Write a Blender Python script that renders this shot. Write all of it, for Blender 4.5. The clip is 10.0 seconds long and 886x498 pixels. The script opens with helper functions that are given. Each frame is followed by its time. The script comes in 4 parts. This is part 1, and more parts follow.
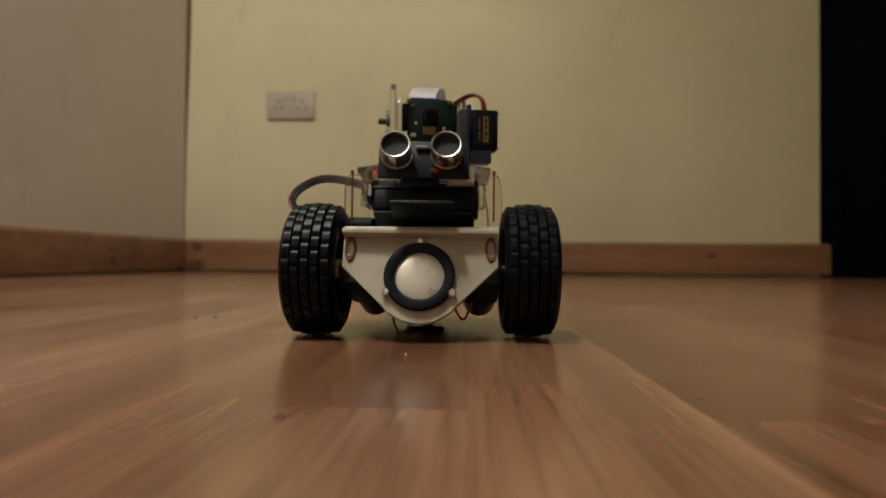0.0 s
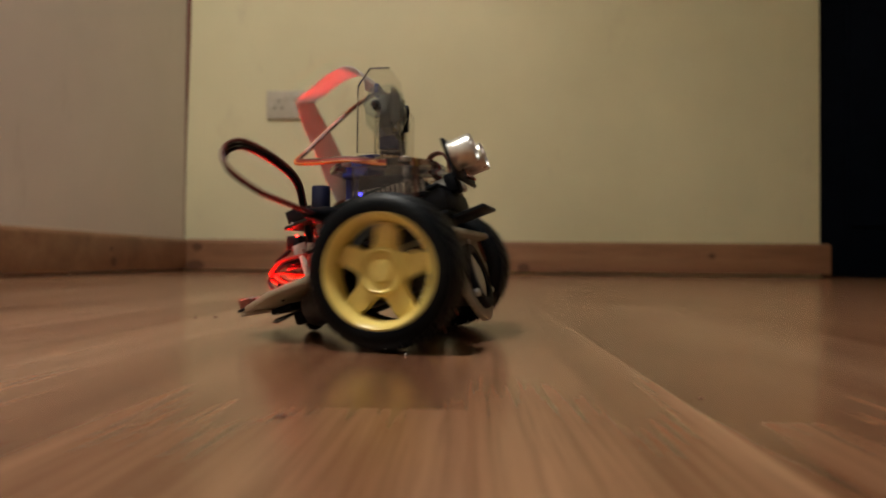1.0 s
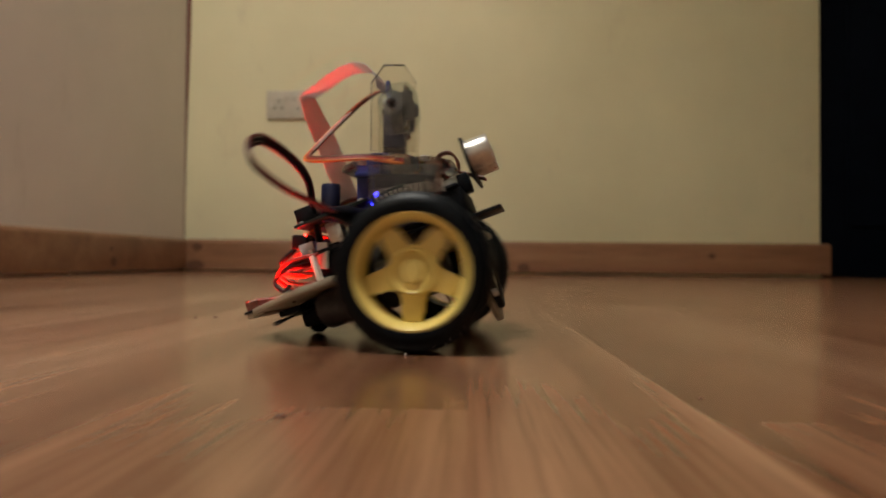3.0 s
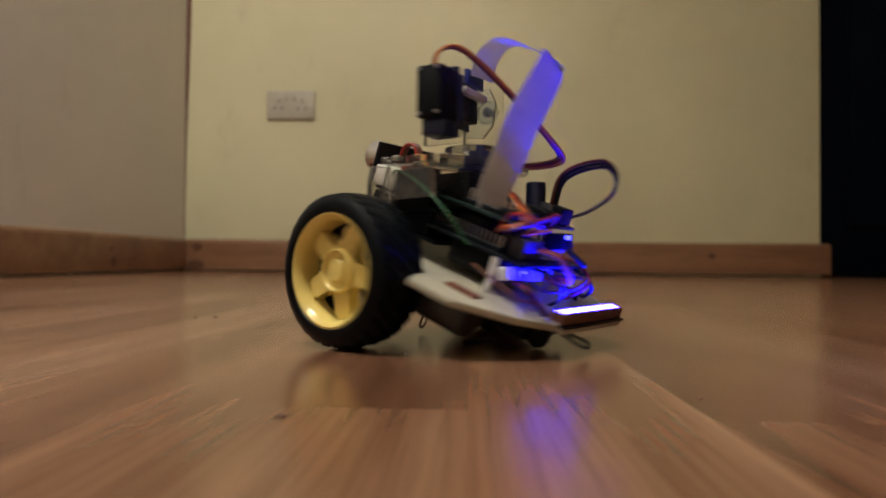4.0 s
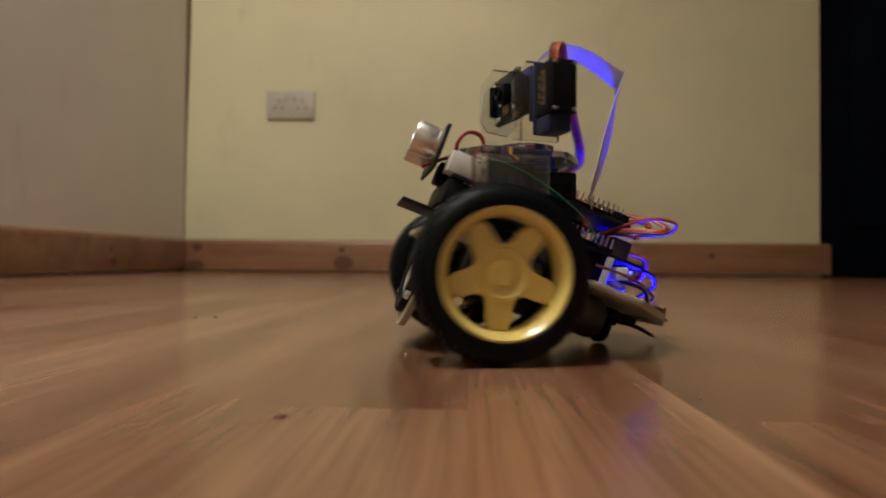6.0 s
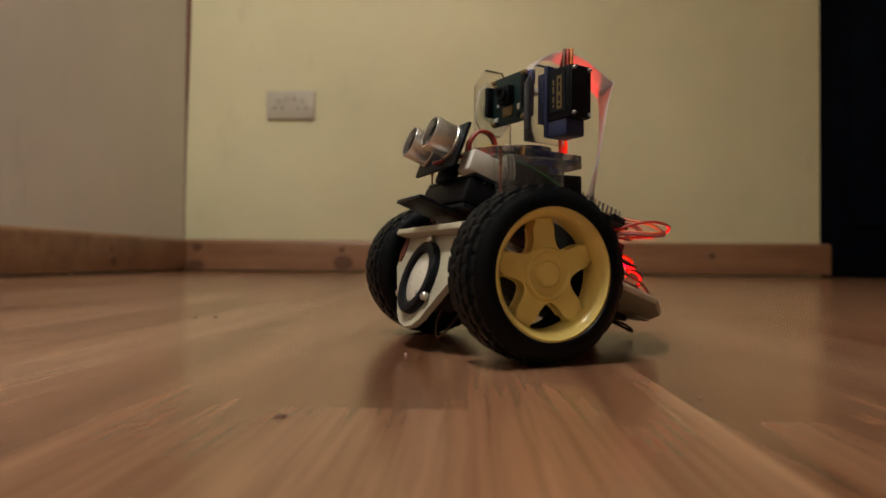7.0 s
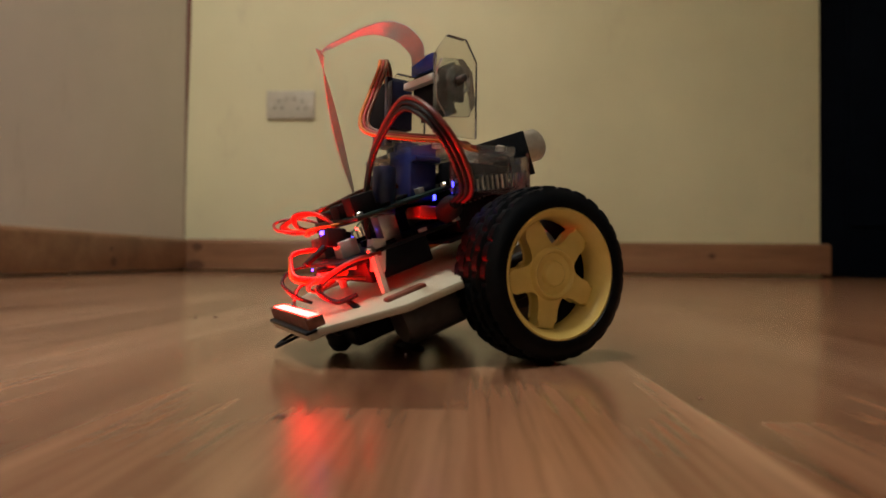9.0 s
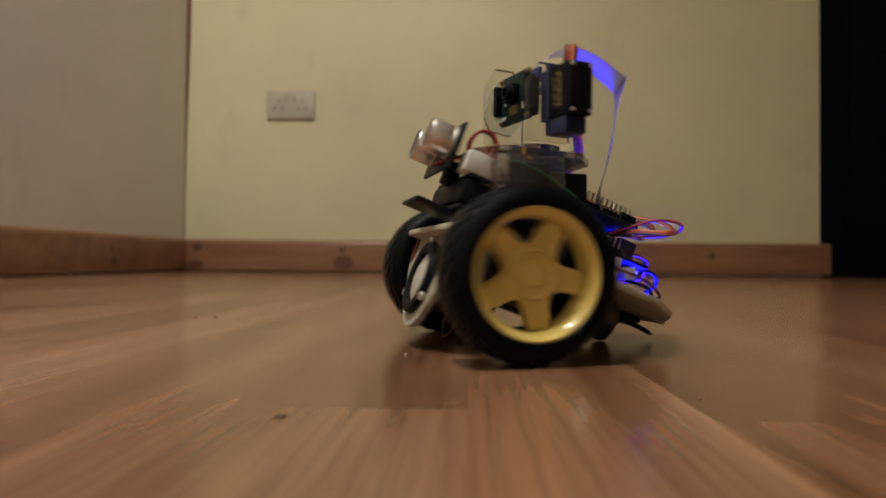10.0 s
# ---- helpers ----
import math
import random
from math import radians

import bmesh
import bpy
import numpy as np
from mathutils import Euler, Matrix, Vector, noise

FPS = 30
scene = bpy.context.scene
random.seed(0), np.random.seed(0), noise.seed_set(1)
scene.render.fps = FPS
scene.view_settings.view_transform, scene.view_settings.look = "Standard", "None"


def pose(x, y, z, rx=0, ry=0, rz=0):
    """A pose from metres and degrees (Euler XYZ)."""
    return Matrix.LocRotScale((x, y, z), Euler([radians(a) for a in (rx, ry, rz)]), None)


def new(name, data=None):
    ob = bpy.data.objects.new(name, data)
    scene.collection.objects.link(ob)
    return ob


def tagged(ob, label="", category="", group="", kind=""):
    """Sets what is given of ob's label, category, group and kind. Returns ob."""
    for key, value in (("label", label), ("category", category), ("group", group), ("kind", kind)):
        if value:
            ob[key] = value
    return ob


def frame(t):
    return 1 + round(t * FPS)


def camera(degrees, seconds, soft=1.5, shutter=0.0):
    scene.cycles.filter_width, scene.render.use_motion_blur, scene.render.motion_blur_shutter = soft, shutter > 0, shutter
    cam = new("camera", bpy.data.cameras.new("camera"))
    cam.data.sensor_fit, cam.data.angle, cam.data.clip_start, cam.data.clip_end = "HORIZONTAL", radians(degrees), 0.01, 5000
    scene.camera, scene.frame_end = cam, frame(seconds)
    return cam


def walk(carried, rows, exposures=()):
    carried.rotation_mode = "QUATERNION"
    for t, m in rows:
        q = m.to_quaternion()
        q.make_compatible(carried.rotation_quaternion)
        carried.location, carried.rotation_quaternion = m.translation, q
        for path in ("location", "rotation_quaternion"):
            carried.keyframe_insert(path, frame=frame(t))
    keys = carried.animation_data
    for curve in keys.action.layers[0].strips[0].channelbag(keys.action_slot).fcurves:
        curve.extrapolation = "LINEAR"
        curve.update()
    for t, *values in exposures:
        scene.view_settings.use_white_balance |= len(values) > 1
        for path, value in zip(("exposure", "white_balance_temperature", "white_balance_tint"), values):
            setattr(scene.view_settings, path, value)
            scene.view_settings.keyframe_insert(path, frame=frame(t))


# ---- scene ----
# ---- camera: it stands still, low over the floor ----
cam = camera(71.4, 10.0, soft=1.6, shutter=0.4)
cam.data.dof.use_dof, cam.data.dof.focus_distance, cam.data.dof.aperture_fstop = True, 0.27, 10.0
EYE = Matrix.Translation((0, 0, 0.0391)) @ pose(0, 0, 0, 91.107, 0, 0) @ pose(0, 0, 0, 0, 0, 0.52)
walk(cam, [(0.0, EYE), (10.0, EYE)], [(0.0, -0.12), (0.25, -0.10), (0.5, -0.06), (1.1, -0.05), (1.4, 0.0), (10.0, 0.0)])

# ---- light: one warm lamp under the ceiling, to the left over the camera ----
world = bpy.data.worlds.new("world")
scene.world = world
world.use_nodes = True
world.node_tree.nodes["Background"].inputs["Color"].default_value = (0.5, 0.62, 0.8, 1)
world.node_tree.nodes["Background"].inputs["Strength"].default_value = 0.02
scene.view_settings.exposure = 0.0

lamp_data = bpy.data.lights.new("ceiling_lamp_light", "AREA")
lamp_data.shape, lamp_data.size, lamp_data.energy, lamp_data.color = "DISK", 0.32, 58, (1.0, 0.985, 0.925)
lamp = new("ceiling_lamp_light", lamp_data)
lamp.matrix_world = pose(-0.54, -0.12, 2.27, 0, 38, 0)

# room directions: the boards run 2.4 degrees to the right of the line of sight
ROOM = pose(0, 0, 0, 0, 0, -2.4)


# ---- materials ----
def node_mat(name, color=(0.5, 0.5, 0.5), rough=0.5, metal=0.0, spec=0.5):
    m = bpy.data.materials.new(name)
    m.use_nodes = True
    b = m.node_tree.nodes["Principled BSDF"]
    b.inputs["Base Color"].default_value = (*color, 1)
    b.inputs["Roughness"].default_value = rough
    b.inputs["Metallic"].default_value = metal
    b.inputs["Specular IOR Level"].default_value = spec
    return m, m.node_tree, b


def add(nt, kind, **sets):
    n = nt.nodes.new(kind)
    for k, v in sets.items():
        n.inputs[k].default_value = v
    return n


def ramp(nt, fac, stops):
    r = nt.nodes.new("ShaderNodeValToRGB")
    e = r.color_ramp.elements
    e[0].position, e[0].color = stops[0][0], (*stops[0][1], 1)
    e[1].position, e[1].color = stops[-1][0], (*stops[-1][1], 1)
    for p, c in stops[1:-1]:
        x = e.new(p)
        x.color = (*c, 1)
    nt.links.new(fac, r.inputs["Fac"])
    return r.outputs["Color"]


def noise_tex(nt, scale, detail=4.0, stretch=(1, 1, 1), rough=0.55, coords="Object"):
    tc = nt.nodes.new("ShaderNodeTexCoord")
    mp = nt.nodes.new("ShaderNodeMapping")
    mp.inputs["Scale"].default_value = stretch
    nt.links.new(tc.outputs[coords], mp.inputs["Vector"])
    n = add(nt, "ShaderNodeTexNoise", Scale=scale, Detail=detail, Roughness=rough)
    nt.links.new(mp.outputs["Vector"], n.inputs["Vector"])
    return n.outputs["Fac"]


def bump(nt, b, height, strength=0.2, distance=0.001):
    n = add(nt, "ShaderNodeBump", Strength=strength, Distance=distance)
    nt.links.new(height, n.inputs["Height"])
    nt.links.new(n.outputs["Normal"], b.inputs["Normal"])


def mottled(name, dark, light, rough=0.5, scale=60.0, metal=0.0, bump_strength=0.1, dist=0.0004, spec=0.5):
    """A surface with two scales of variation in tone, and fine relief."""
    m, nt, b = node_mat(name, light, rough, metal, spec)
    f = noise_tex(nt, scale, 6.0)
    nt.links.new(ramp(nt, f, [(0.3, dark), (0.7, light)]), b.inputs["Base Color"])
    g = noise_tex(nt, scale * 0.22, 3.0)
    mr = add(nt, "ShaderNodeMapRange")
    mr.inputs["To Min"].default_value, mr.inputs["To Max"].default_value = max(rough - 0.1, 0.03), min(rough + 0.12, 1)
    nt.links.new(g, mr.inputs["Value"])
    nt.links.new(mr.outputs["Result"], b.inputs["Roughness"])
    if bump_strength:
        bump(nt, b, f, bump_strength, dist)
    return m


def plaster(name, dark, light, stain):
    """Painted plaster: broad unevenness, faint scuffs, fine orange-peel relief."""
    m, nt, b = node_mat(name, light, 0.62, 0, 0.3)
    broad = noise_tex(nt, 1.7, 4.0)
    base = ramp(nt, broad, [(0.3, dark), (0.7, light)])
    mix = nt.nodes.new("ShaderNodeMix")
    mix.data_type = "RGBA"
    scuff = noise_tex(nt, 9.0, 8.0, (1, 1, 0.4), 0.7)
    sc = ramp(nt, scuff, [(0.6, (0, 0, 0)), (0.78, (0.5, 0.5, 0.5))])
    nt.links.new(sc, mix.inputs["Factor"])
    nt.links.new(base, mix.inputs["A"])
    mix.inputs["B"].default_value = (*stain, 1)
    nt.links.new(mix.outputs["Result"], b.inputs["Base Color"])
    bump(nt, b, noise_tex(nt, 260.0, 3.0), 0.12, 0.0006)
    return m


def wood(name, dark, mid, light, rough, along, per_piece=True, grain=1.0, spec=0.5):
    """Wood with grain along the axis 'along' (0 x, 1 y), fine pores and a tone of its own for each piece."""
    m, nt, b = node_mat(name, mid, rough, 0, spec)
    tc = nt.nodes.new("ShaderNodeTexCoord")
    oi = nt.nodes.new("ShaderNodeObjectInfo")
    shift = add(nt, "ShaderNodeVectorMath")
    shift.operation = "ADD"
    sc = add(nt, "ShaderNodeMath")
    sc.operation = "MULTIPLY"
    sc.inputs[1].default_value = 37.0
    nt.links.new(oi.outputs["Random"], sc.inputs[0])
    cx = nt.nodes.new("ShaderNodeCombineXYZ")
    for i in range(3):
        nt.links.new(sc.outputs[0], cx.inputs[i])
    nt.links.new(tc.outputs["Object"], shift.inputs[0])
    nt.links.new(cx.outputs[0], shift.inputs[1])

    def tex(scale, stretch, detail, distort=0.0):
        mp = nt.nodes.new("ShaderNodeMapping")
        mp.inputs["Scale"].default_value = stretch
        nt.links.new(shift.outputs[0], mp.inputs["Vector"])
        n = add(nt, "ShaderNodeTexNoise", Scale=scale, Detail=detail, Roughness=0.6, Distortion=distort)
        nt.links.new(mp.outputs["Vector"], n.inputs["Vector"])
        return n.outputs["Fac"]

    st = [1.0, 1.0, 1.0]
    st[along] = 0.022
    figure = tex(26.0 * grain, st, 5.0, 0.6)
    st2 = [1.0, 1.0, 1.0]
    st2[along] = 0.03
    pores = tex(420.0 * grain, st2, 3.0)
    col = ramp(nt, figure, [(0.28, dark), (0.5, mid), (0.72, light)])
    pm = nt.nodes.new("ShaderNodeMix")
    pm.data_type, pm.blend_type = "RGBA", "MULTIPLY"
    pm.inputs["Factor"].default_value = 0.55
    nt.links.new(col, pm.inputs["A"])
    nt.links.new(ramp(nt, pores, [(0.3, (0.55, 0.5, 0.45)), (0.55, (1, 1, 1))]), pm.inputs["B"])
    out = pm.outputs["Result"]
    if per_piece:
        hs = nt.nodes.new("ShaderNodeHueSaturation")
        mr = add(nt, "ShaderNodeMapRange")
        mr.inputs["To Min"].default_value, mr.inputs["To Max"].default_value = 0.92, 1.07
        nt.links.new(oi.outputs["Random"], mr.inputs["Value"])
        nt.links.new(mr.outputs["Result"], hs.inputs["Value"])
        nt.links.new(out, hs.inputs["Color"])
        out = hs.outputs["Color"]
    nt.links.new(out, b.inputs["Base Color"])
    rr = add(nt, "ShaderNodeMapRange")
    rr.inputs["To Min"].default_value, rr.inputs["To Max"].default_value = rough - 0.06, rough + 0.12
    nt.links.new(tex(6.0, (1, 1, 1), 5.0), rr.inputs["Value"])
    nt.links.new(rr.outputs["Result"], b.inputs["Roughness"])
    bump(nt, b, pores, 0.06, 0.0001)
    return m


def glow(name, color, strength):
    m = bpy.data.materials.new(name)
    m.use_nodes = True
    nt = m.node_tree
    b = nt.nodes["Principled BSDF"]
    b.inputs["Base Color"].default_value = (0.1, 0.1, 0.1, 1)
    b.inputs["Emission Color"].default_value = (*color, 1)
    b.inputs["Emission Strength"].default_value = strength
    return m


def clear(name, tint, rough=0.03, haze=0.035):
    """Clear acrylic sheet."""
    m, nt, b = node_mat(name, tint, rough)
    thin = nt.nodes.new("ShaderNodeBsdfTransparent")
    thin.inputs["Color"].default_value = (*tint, 1)
    gloss = add(nt, "ShaderNodeBsdfGlossy", Roughness=rough + 0.04)
    fres = add(nt, "ShaderNodeFresnel", IOR=1.32)
    mix = nt.nodes.new("ShaderNodeMixShader")
    nt.links.new(fres.outputs["Fac"], mix.inputs["Fac"])
    nt.links.new(thin.outputs["BSDF"], mix.inputs[1])
    nt.links.new(gloss.outputs["BSDF"], mix.inputs[2])
    milky = nt.nodes.new("ShaderNodeMixShader")
    milky.inputs["Fac"].default_value = haze
    nt.links.new(mix.outputs["Shader"], milky.inputs[1])
    nt.links.new(b.outputs["BSDF"], milky.inputs[2])
    nt.links.new(milky.outputs["Shader"], nt.nodes["Material Output"].inputs["Surface"])
    return m


M_WALL = plaster("cream_wall_paint", (0.64, 0.59, 0.37), (0.74, 0.685, 0.44), (0.5, 0.42, 0.28))
M_WALL_SIDE = plaster("beige_wall_paint", (0.68, 0.62, 0.54), (0.77, 0.70, 0.61), (0.52, 0.45, 0.37))
M_WALL_DARK = plaster("dark_unseen_wall", (0.20, 0.17, 0.14), (0.25, 0.22, 0.18), (0.16, 0.13, 0.1))
M_CEIL = plaster("ceiling_paint", (0.74, 0.72, 0.66), (0.8, 0.78, 0.72), (0.6, 0.56, 0.5))
M_FLOOR = wood("laminate_floor", (0.116, 0.048, 0.024), (0.214, 0.102, 0.054), (0.325, 0.176, 0.101), 0.19, 1, spec=0.4)
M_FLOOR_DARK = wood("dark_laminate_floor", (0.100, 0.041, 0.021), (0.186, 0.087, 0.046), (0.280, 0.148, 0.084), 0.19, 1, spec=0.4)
M_FLOOR_PALE = wood("pale_laminate_floor", (0.140, 0.060, 0.031), (0.246, 0.121, 0.066), (0.355, 0.198, 0.116), 0.19, 1, spec=0.4)
M_SKIRT = wood("varnished_pine", (0.150, 0.062, 0.027), (0.235, 0.110, 0.052), (0.310, 0.162, 0.084), 0.34, 0, False, 0.5)
M_KNOT = mottled("pine_knot", (0.06, 0.025, 0.012), (0.14, 0.055, 0.025), 0.45, 300)
M_DOOR = mottled("dark_navy_paint", (0.0008, 0.0018, 0.0045), (0.002, 0.004, 0.008), 0.6, 12, spec=0.06)
M_SOCKET = mottled("socket_plastic", (0.42, 0.37, 0.28), (0.48, 0.43, 0.33), 0.45, 40, 0, 0.02)
M_SLOT_SHADE = mottled("slot_shade_colour", (0.06, 0.05, 0.04), (0.09, 0.08, 0.06), 0.8, 50)
M_TYRE = mottled("black_rubber", (0.0007, 0.0018, 0.0030), (0.0017, 0.0032, 0.0048), 0.38, 350, 0, 0.1, 0.0002, spec=0.15)
M_RIM = mottled("yellow_plastic", (0.74, 0.57, 0.16), (0.83, 0.66, 0.21), 0.18, 90, 0, 0.04)
M_CREAM = mottled("cream_acrylic", (0.385, 0.355, 0.265), (0.455, 0.425, 0.325), 0.38, 70, 0, 0.03)
M_BLACK = mottled("black_plastic", (0.003, 0.004, 0.006), (0.006, 0.007, 0.010), 0.48, 200, 0, 0.08, spec=0.14)
M_PCB_BLACK = mottled("black_circuit_board", (0.003, 0.005, 0.008), (0.007, 0.010, 0.015), 0.45, 500, 0, 0.1, spec=0.2)
M_PCB_GREEN = mottled("green_circuit_board", (0.003, 0.014, 0.013), (0.006, 0.026, 0.024), 0.4, 400, 0, 0.1, spec=0.3)
M_PCB_BLUE = mottled("blue_circuit_board", (0.008, 0.016, 0.06), (0.015, 0.03, 0.1), 0.35, 400, 0, 0.1)
M_STEEL = mottled("brushed_aluminium", (0.62, 0.61, 0.58), (0.78, 0.77, 0.74), 0.3, 300, 1.0, 0.05)
M_CONE = mottled("silver_cone", (0.70, 0.67, 0.58), (0.80, 0.77, 0.68), 0.3, 200, 0.4, 0.03)
M_MESH = mottled("sensor_mesh", (0.004, 0.005, 0.006), (0.02, 0.022, 0.022), 0.6, 2500, 0.3, 0.4)
M_SERVO = mottled("navy_plastic", (0.010, 0.016, 0.05), (0.016, 0.026, 0.08), 0.32, 150, 0, 0.04)
M_BLUE = mottled("blue_plastic", (0.012, 0.022, 0.15), (0.02, 0.035, 0.21), 0.3, 150, 0, 0.04)
M_CLEAR = clear("clear_acrylic", (0.96, 0.95, 0.92))
M_FROST = clear("scuffed_clear_acrylic", (0.93, 0.96, 0.95), 0.10, 0.08)
M_RIBBON = mottled("ribbon_film", (0.62, 0.60, 0.57), (0.74, 0.72, 0.70), 0.4, 120, 0, 0.03)
# the ribbon is thin film that lets light through
film_nodes = M_RIBBON.node_tree
through_film = add(film_nodes, "ShaderNodeBsdfTranslucent", Color=(0.7, 0.68, 0.66, 1))
film_mix = add(film_nodes, "ShaderNodeMixShader", Fac=0.42)
film_nodes.links.new(film_nodes.nodes["Principled BSDF"].outputs["BSDF"], film_mix.inputs[1])
film_nodes.links.new(through_film.outputs["BSDF"], film_mix.inputs[2])
film_nodes.links.new(film_mix.outputs["Shader"], film_nodes.nodes["Material Output"].inputs["Surface"])
M_WHITE = mottled("white_nylon", (0.7, 0.68, 0.62), (0.8, 0.78, 0.72), 0.4, 200, 0, 0.03)
M_RED_WIRE = mottled("red_wire", (0.26, 0.015, 0.012), (0.36, 0.025, 0.016), 0.4, 200, 0, 0.03)
M_ORANGE_WIRE = mottled("orange_wire", (0.5, 0.13, 0.02), (0.62, 0.2, 0.03), 0.4, 200, 0, 0.03)
M_BROWN_WIRE = mottled("brown_wire", (0.1, 0.03, 0.015), (0.16, 0.05, 0.02), 0.4, 200, 0, 0.03)
M_BLACK_WIRE = mottled("black_wire", (0.004, 0.005, 0.006), (0.010, 0.010, 0.012), 0.4, 200, 0, 0.03, spec=0.2)
M_DARK_RED_WIRE = mottled("dark_red_wire", (0.09, 0.008, 0.008), (0.14, 0.012, 0.010), 0.35, 200, 0, 0.03)
M_GREEN_WIRE = mottled("green_wire", (0.02, 0.1, 0.03), (0.03, 0.16, 0.05), 0.4, 200, 0, 0.03)
M_YELLOW_WIRE = mottled("yellow_wire", (0.55, 0.36, 0.03), (0.65, 0.45, 0.05), 0.4, 200, 0, 0.03)
M_RED_TAPE = mottled("red_tape", (0.45, 0.02, 0.02), (0.55, 0.03, 0.03), 0.35, 200, 0, 0.03)
M_GOLD = mottled("gold_print", (0.17, 0.12, 0.04), (0.23, 0.17, 0.06), 0.4, 300, 0.3, 0.03)
M_RUST = mottled("burnt_edge_and_led_red", (0.10, 0.025, 0.012), (0.18, 0.05, 0.025), 0.5, 300, 0, 0.1)
M_GREY = mottled("grey_plastic", (0.035, 0.034, 0.032), (0.065, 0.062, 0.058), 0.42, 200, 0, 0.05)
M_PALE = mottled("pale_grey_plastic", (0.42, 0.43, 0.43), (0.55, 0.56, 0.56), 0.35, 200, 0.2, 0.05)
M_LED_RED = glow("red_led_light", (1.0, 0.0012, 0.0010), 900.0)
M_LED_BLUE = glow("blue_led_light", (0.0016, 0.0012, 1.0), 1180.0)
M_DOT_RED = glow("red_indicator", (1.0, 0.03, 0.02), 14.0)
M_DOT_BLUE = glow("blue_indicator", (0.03, 0.03, 1.0), 12.0)
M_DIRT = mottled("dirt", (0.05, 0.02, 0.012), (0.1, 0.04, 0.02), 0.7, 600)


# ---- mesh helpers ----
def finish(bm, name, mat, smooth=35):
    me = bpy.data.meshes.new(name)
    bmesh.ops.recalc_face_normals(bm, faces=bm.faces)
    bm.to_mesh(me)
    bm.free()
    for m in mat if isinstance(mat, (list, tuple)) else [mat]:
        me.materials.append(m)
    if smooth:
        me.shade_smooth()
        me.set_sharp_from_angle(angle=radians(smooth))
    return me


def part(name, bm, mat, parent, label="", smooth=35):
    ob = new(name, finish(bm, name, mat, smooth))
    ob.parent = parent
    return tagged(ob, label)


def thing(name, bm, mat, label, category, kind="", group="", smooth=35):
    return tagged(new(name, finish(bm, name, mat, smooth)), label, category, group, kind)


def box(bm, size, at, m=None, bevel=0.0, segs=2, mat_index=0):
    """A bevelled block of that size round the point 'at', then carried by m."""
    g = bmesh.ops.create_cube(bm, size=1.0)
    vs = g["verts"]
    for v in vs:
        v.co = Vector((v.co.x * size[0] + at[0], v.co.y * size[1] + at[1], v.co.z * size[2] + at[2]))
    es = list({e for v in vs for e in v.link_edges})
    if bevel:
        r = bmesh.ops.bevel(bm, geom=es, offset=bevel, segments=segs, affect="EDGES", profile=0.5, clamp_overlap=True)
        vs = list({v for f in r["faces"] for v in f.verts} | {v for v in vs if v.is_valid})
    if m is not None:
        for v in vs:
            v.co = m @ v.co
    if mat_index:
        for f in {f for v in vs for f in v.link_faces}:
            f.material_index = mat_index
    return vs


def lathe(bm, profile, m, segs=48, mat_index=0, close=False):
    """Turn a profile of (radius, height) round local z."""
    rings = []
    for r, h in profile:
        if r < 1e-6:
            rings.append([bm.verts.new(m @ Vector((0, 0, h)))])
        else:
            rings.append([bm.verts.new(m @ Vector((r * math.cos(2 * math.pi * i / segs), r * math.sin(2 * math.pi * i / segs), h))) for i in range(segs)])
    pairs = list(zip(rings, rings[1:]))
    if close:
        pairs.append((rings[-1], rings[0]))
    for a, b in pairs:
        for i in range(segs):
            j = (i + 1) % segs
            q = [a[i % len(a)], a[j % len(a)], b[j % len(b)], b[i % len(b)]]
            q = list(dict.fromkeys(q))
            if len(q) > 2:
                f = bm.faces.new(q)
                f.material_index = mat_index


def prism(bm, outline, depth, m, bevel=0.0, mat_index=0):
    """An outline in local x, y, made 'depth' thick along local z and centred on it."""
    a = [bm.verts.new((x, y, -depth / 2)) for x, y in outline]
    b = [bm.verts.new((x, y, depth / 2)) for x, y in outline]
    fs = [bm.faces.new(a[::-1]), bm.faces.new(b)]
    n = len(outline)
    for i in range(n):
        fs.append(bm.faces.new((a[i], a[(i + 1) % n], b[(i + 1) % n], b[i])))
    vs = a + b
    if bevel:
        es = [e for e in fs[0].edges] + [e for e in fs[1].edges]
        r = bmesh.ops.bevel(bm, geom=es, offset=bevel, segments=2, affect="EDGES", profile=0.5)
        vs = list({v for f in r["faces"] for v in f.verts} | {v for v in vs if v.is_valid})
    for v in vs:
        v.co = m @ v.co
    if mat_index:
        for f in {f for v in vs for f in v.link_faces}:
            f.material_index = mat_index


def spline(points, steps=8):
    """A smooth line through the points."""
    p = [Vector(q) for q in points]
    p = [2 * p[0] - p[1], *p, 2 * p[-1] - p[-2]]
    out = []
    for i in range(1, len(p) - 2):
        a, b, c, d = p[i - 1:i + 3]
        for k in range(steps):
            t = k / steps
            out.append(0.5 * (2 * b + (c - a) * t + (2 * a - 5 * b + 4 * c - d) * t * t + (3 * b - a - 3 * c + d) * t ** 3))
    out.append(p[-2])
    return out


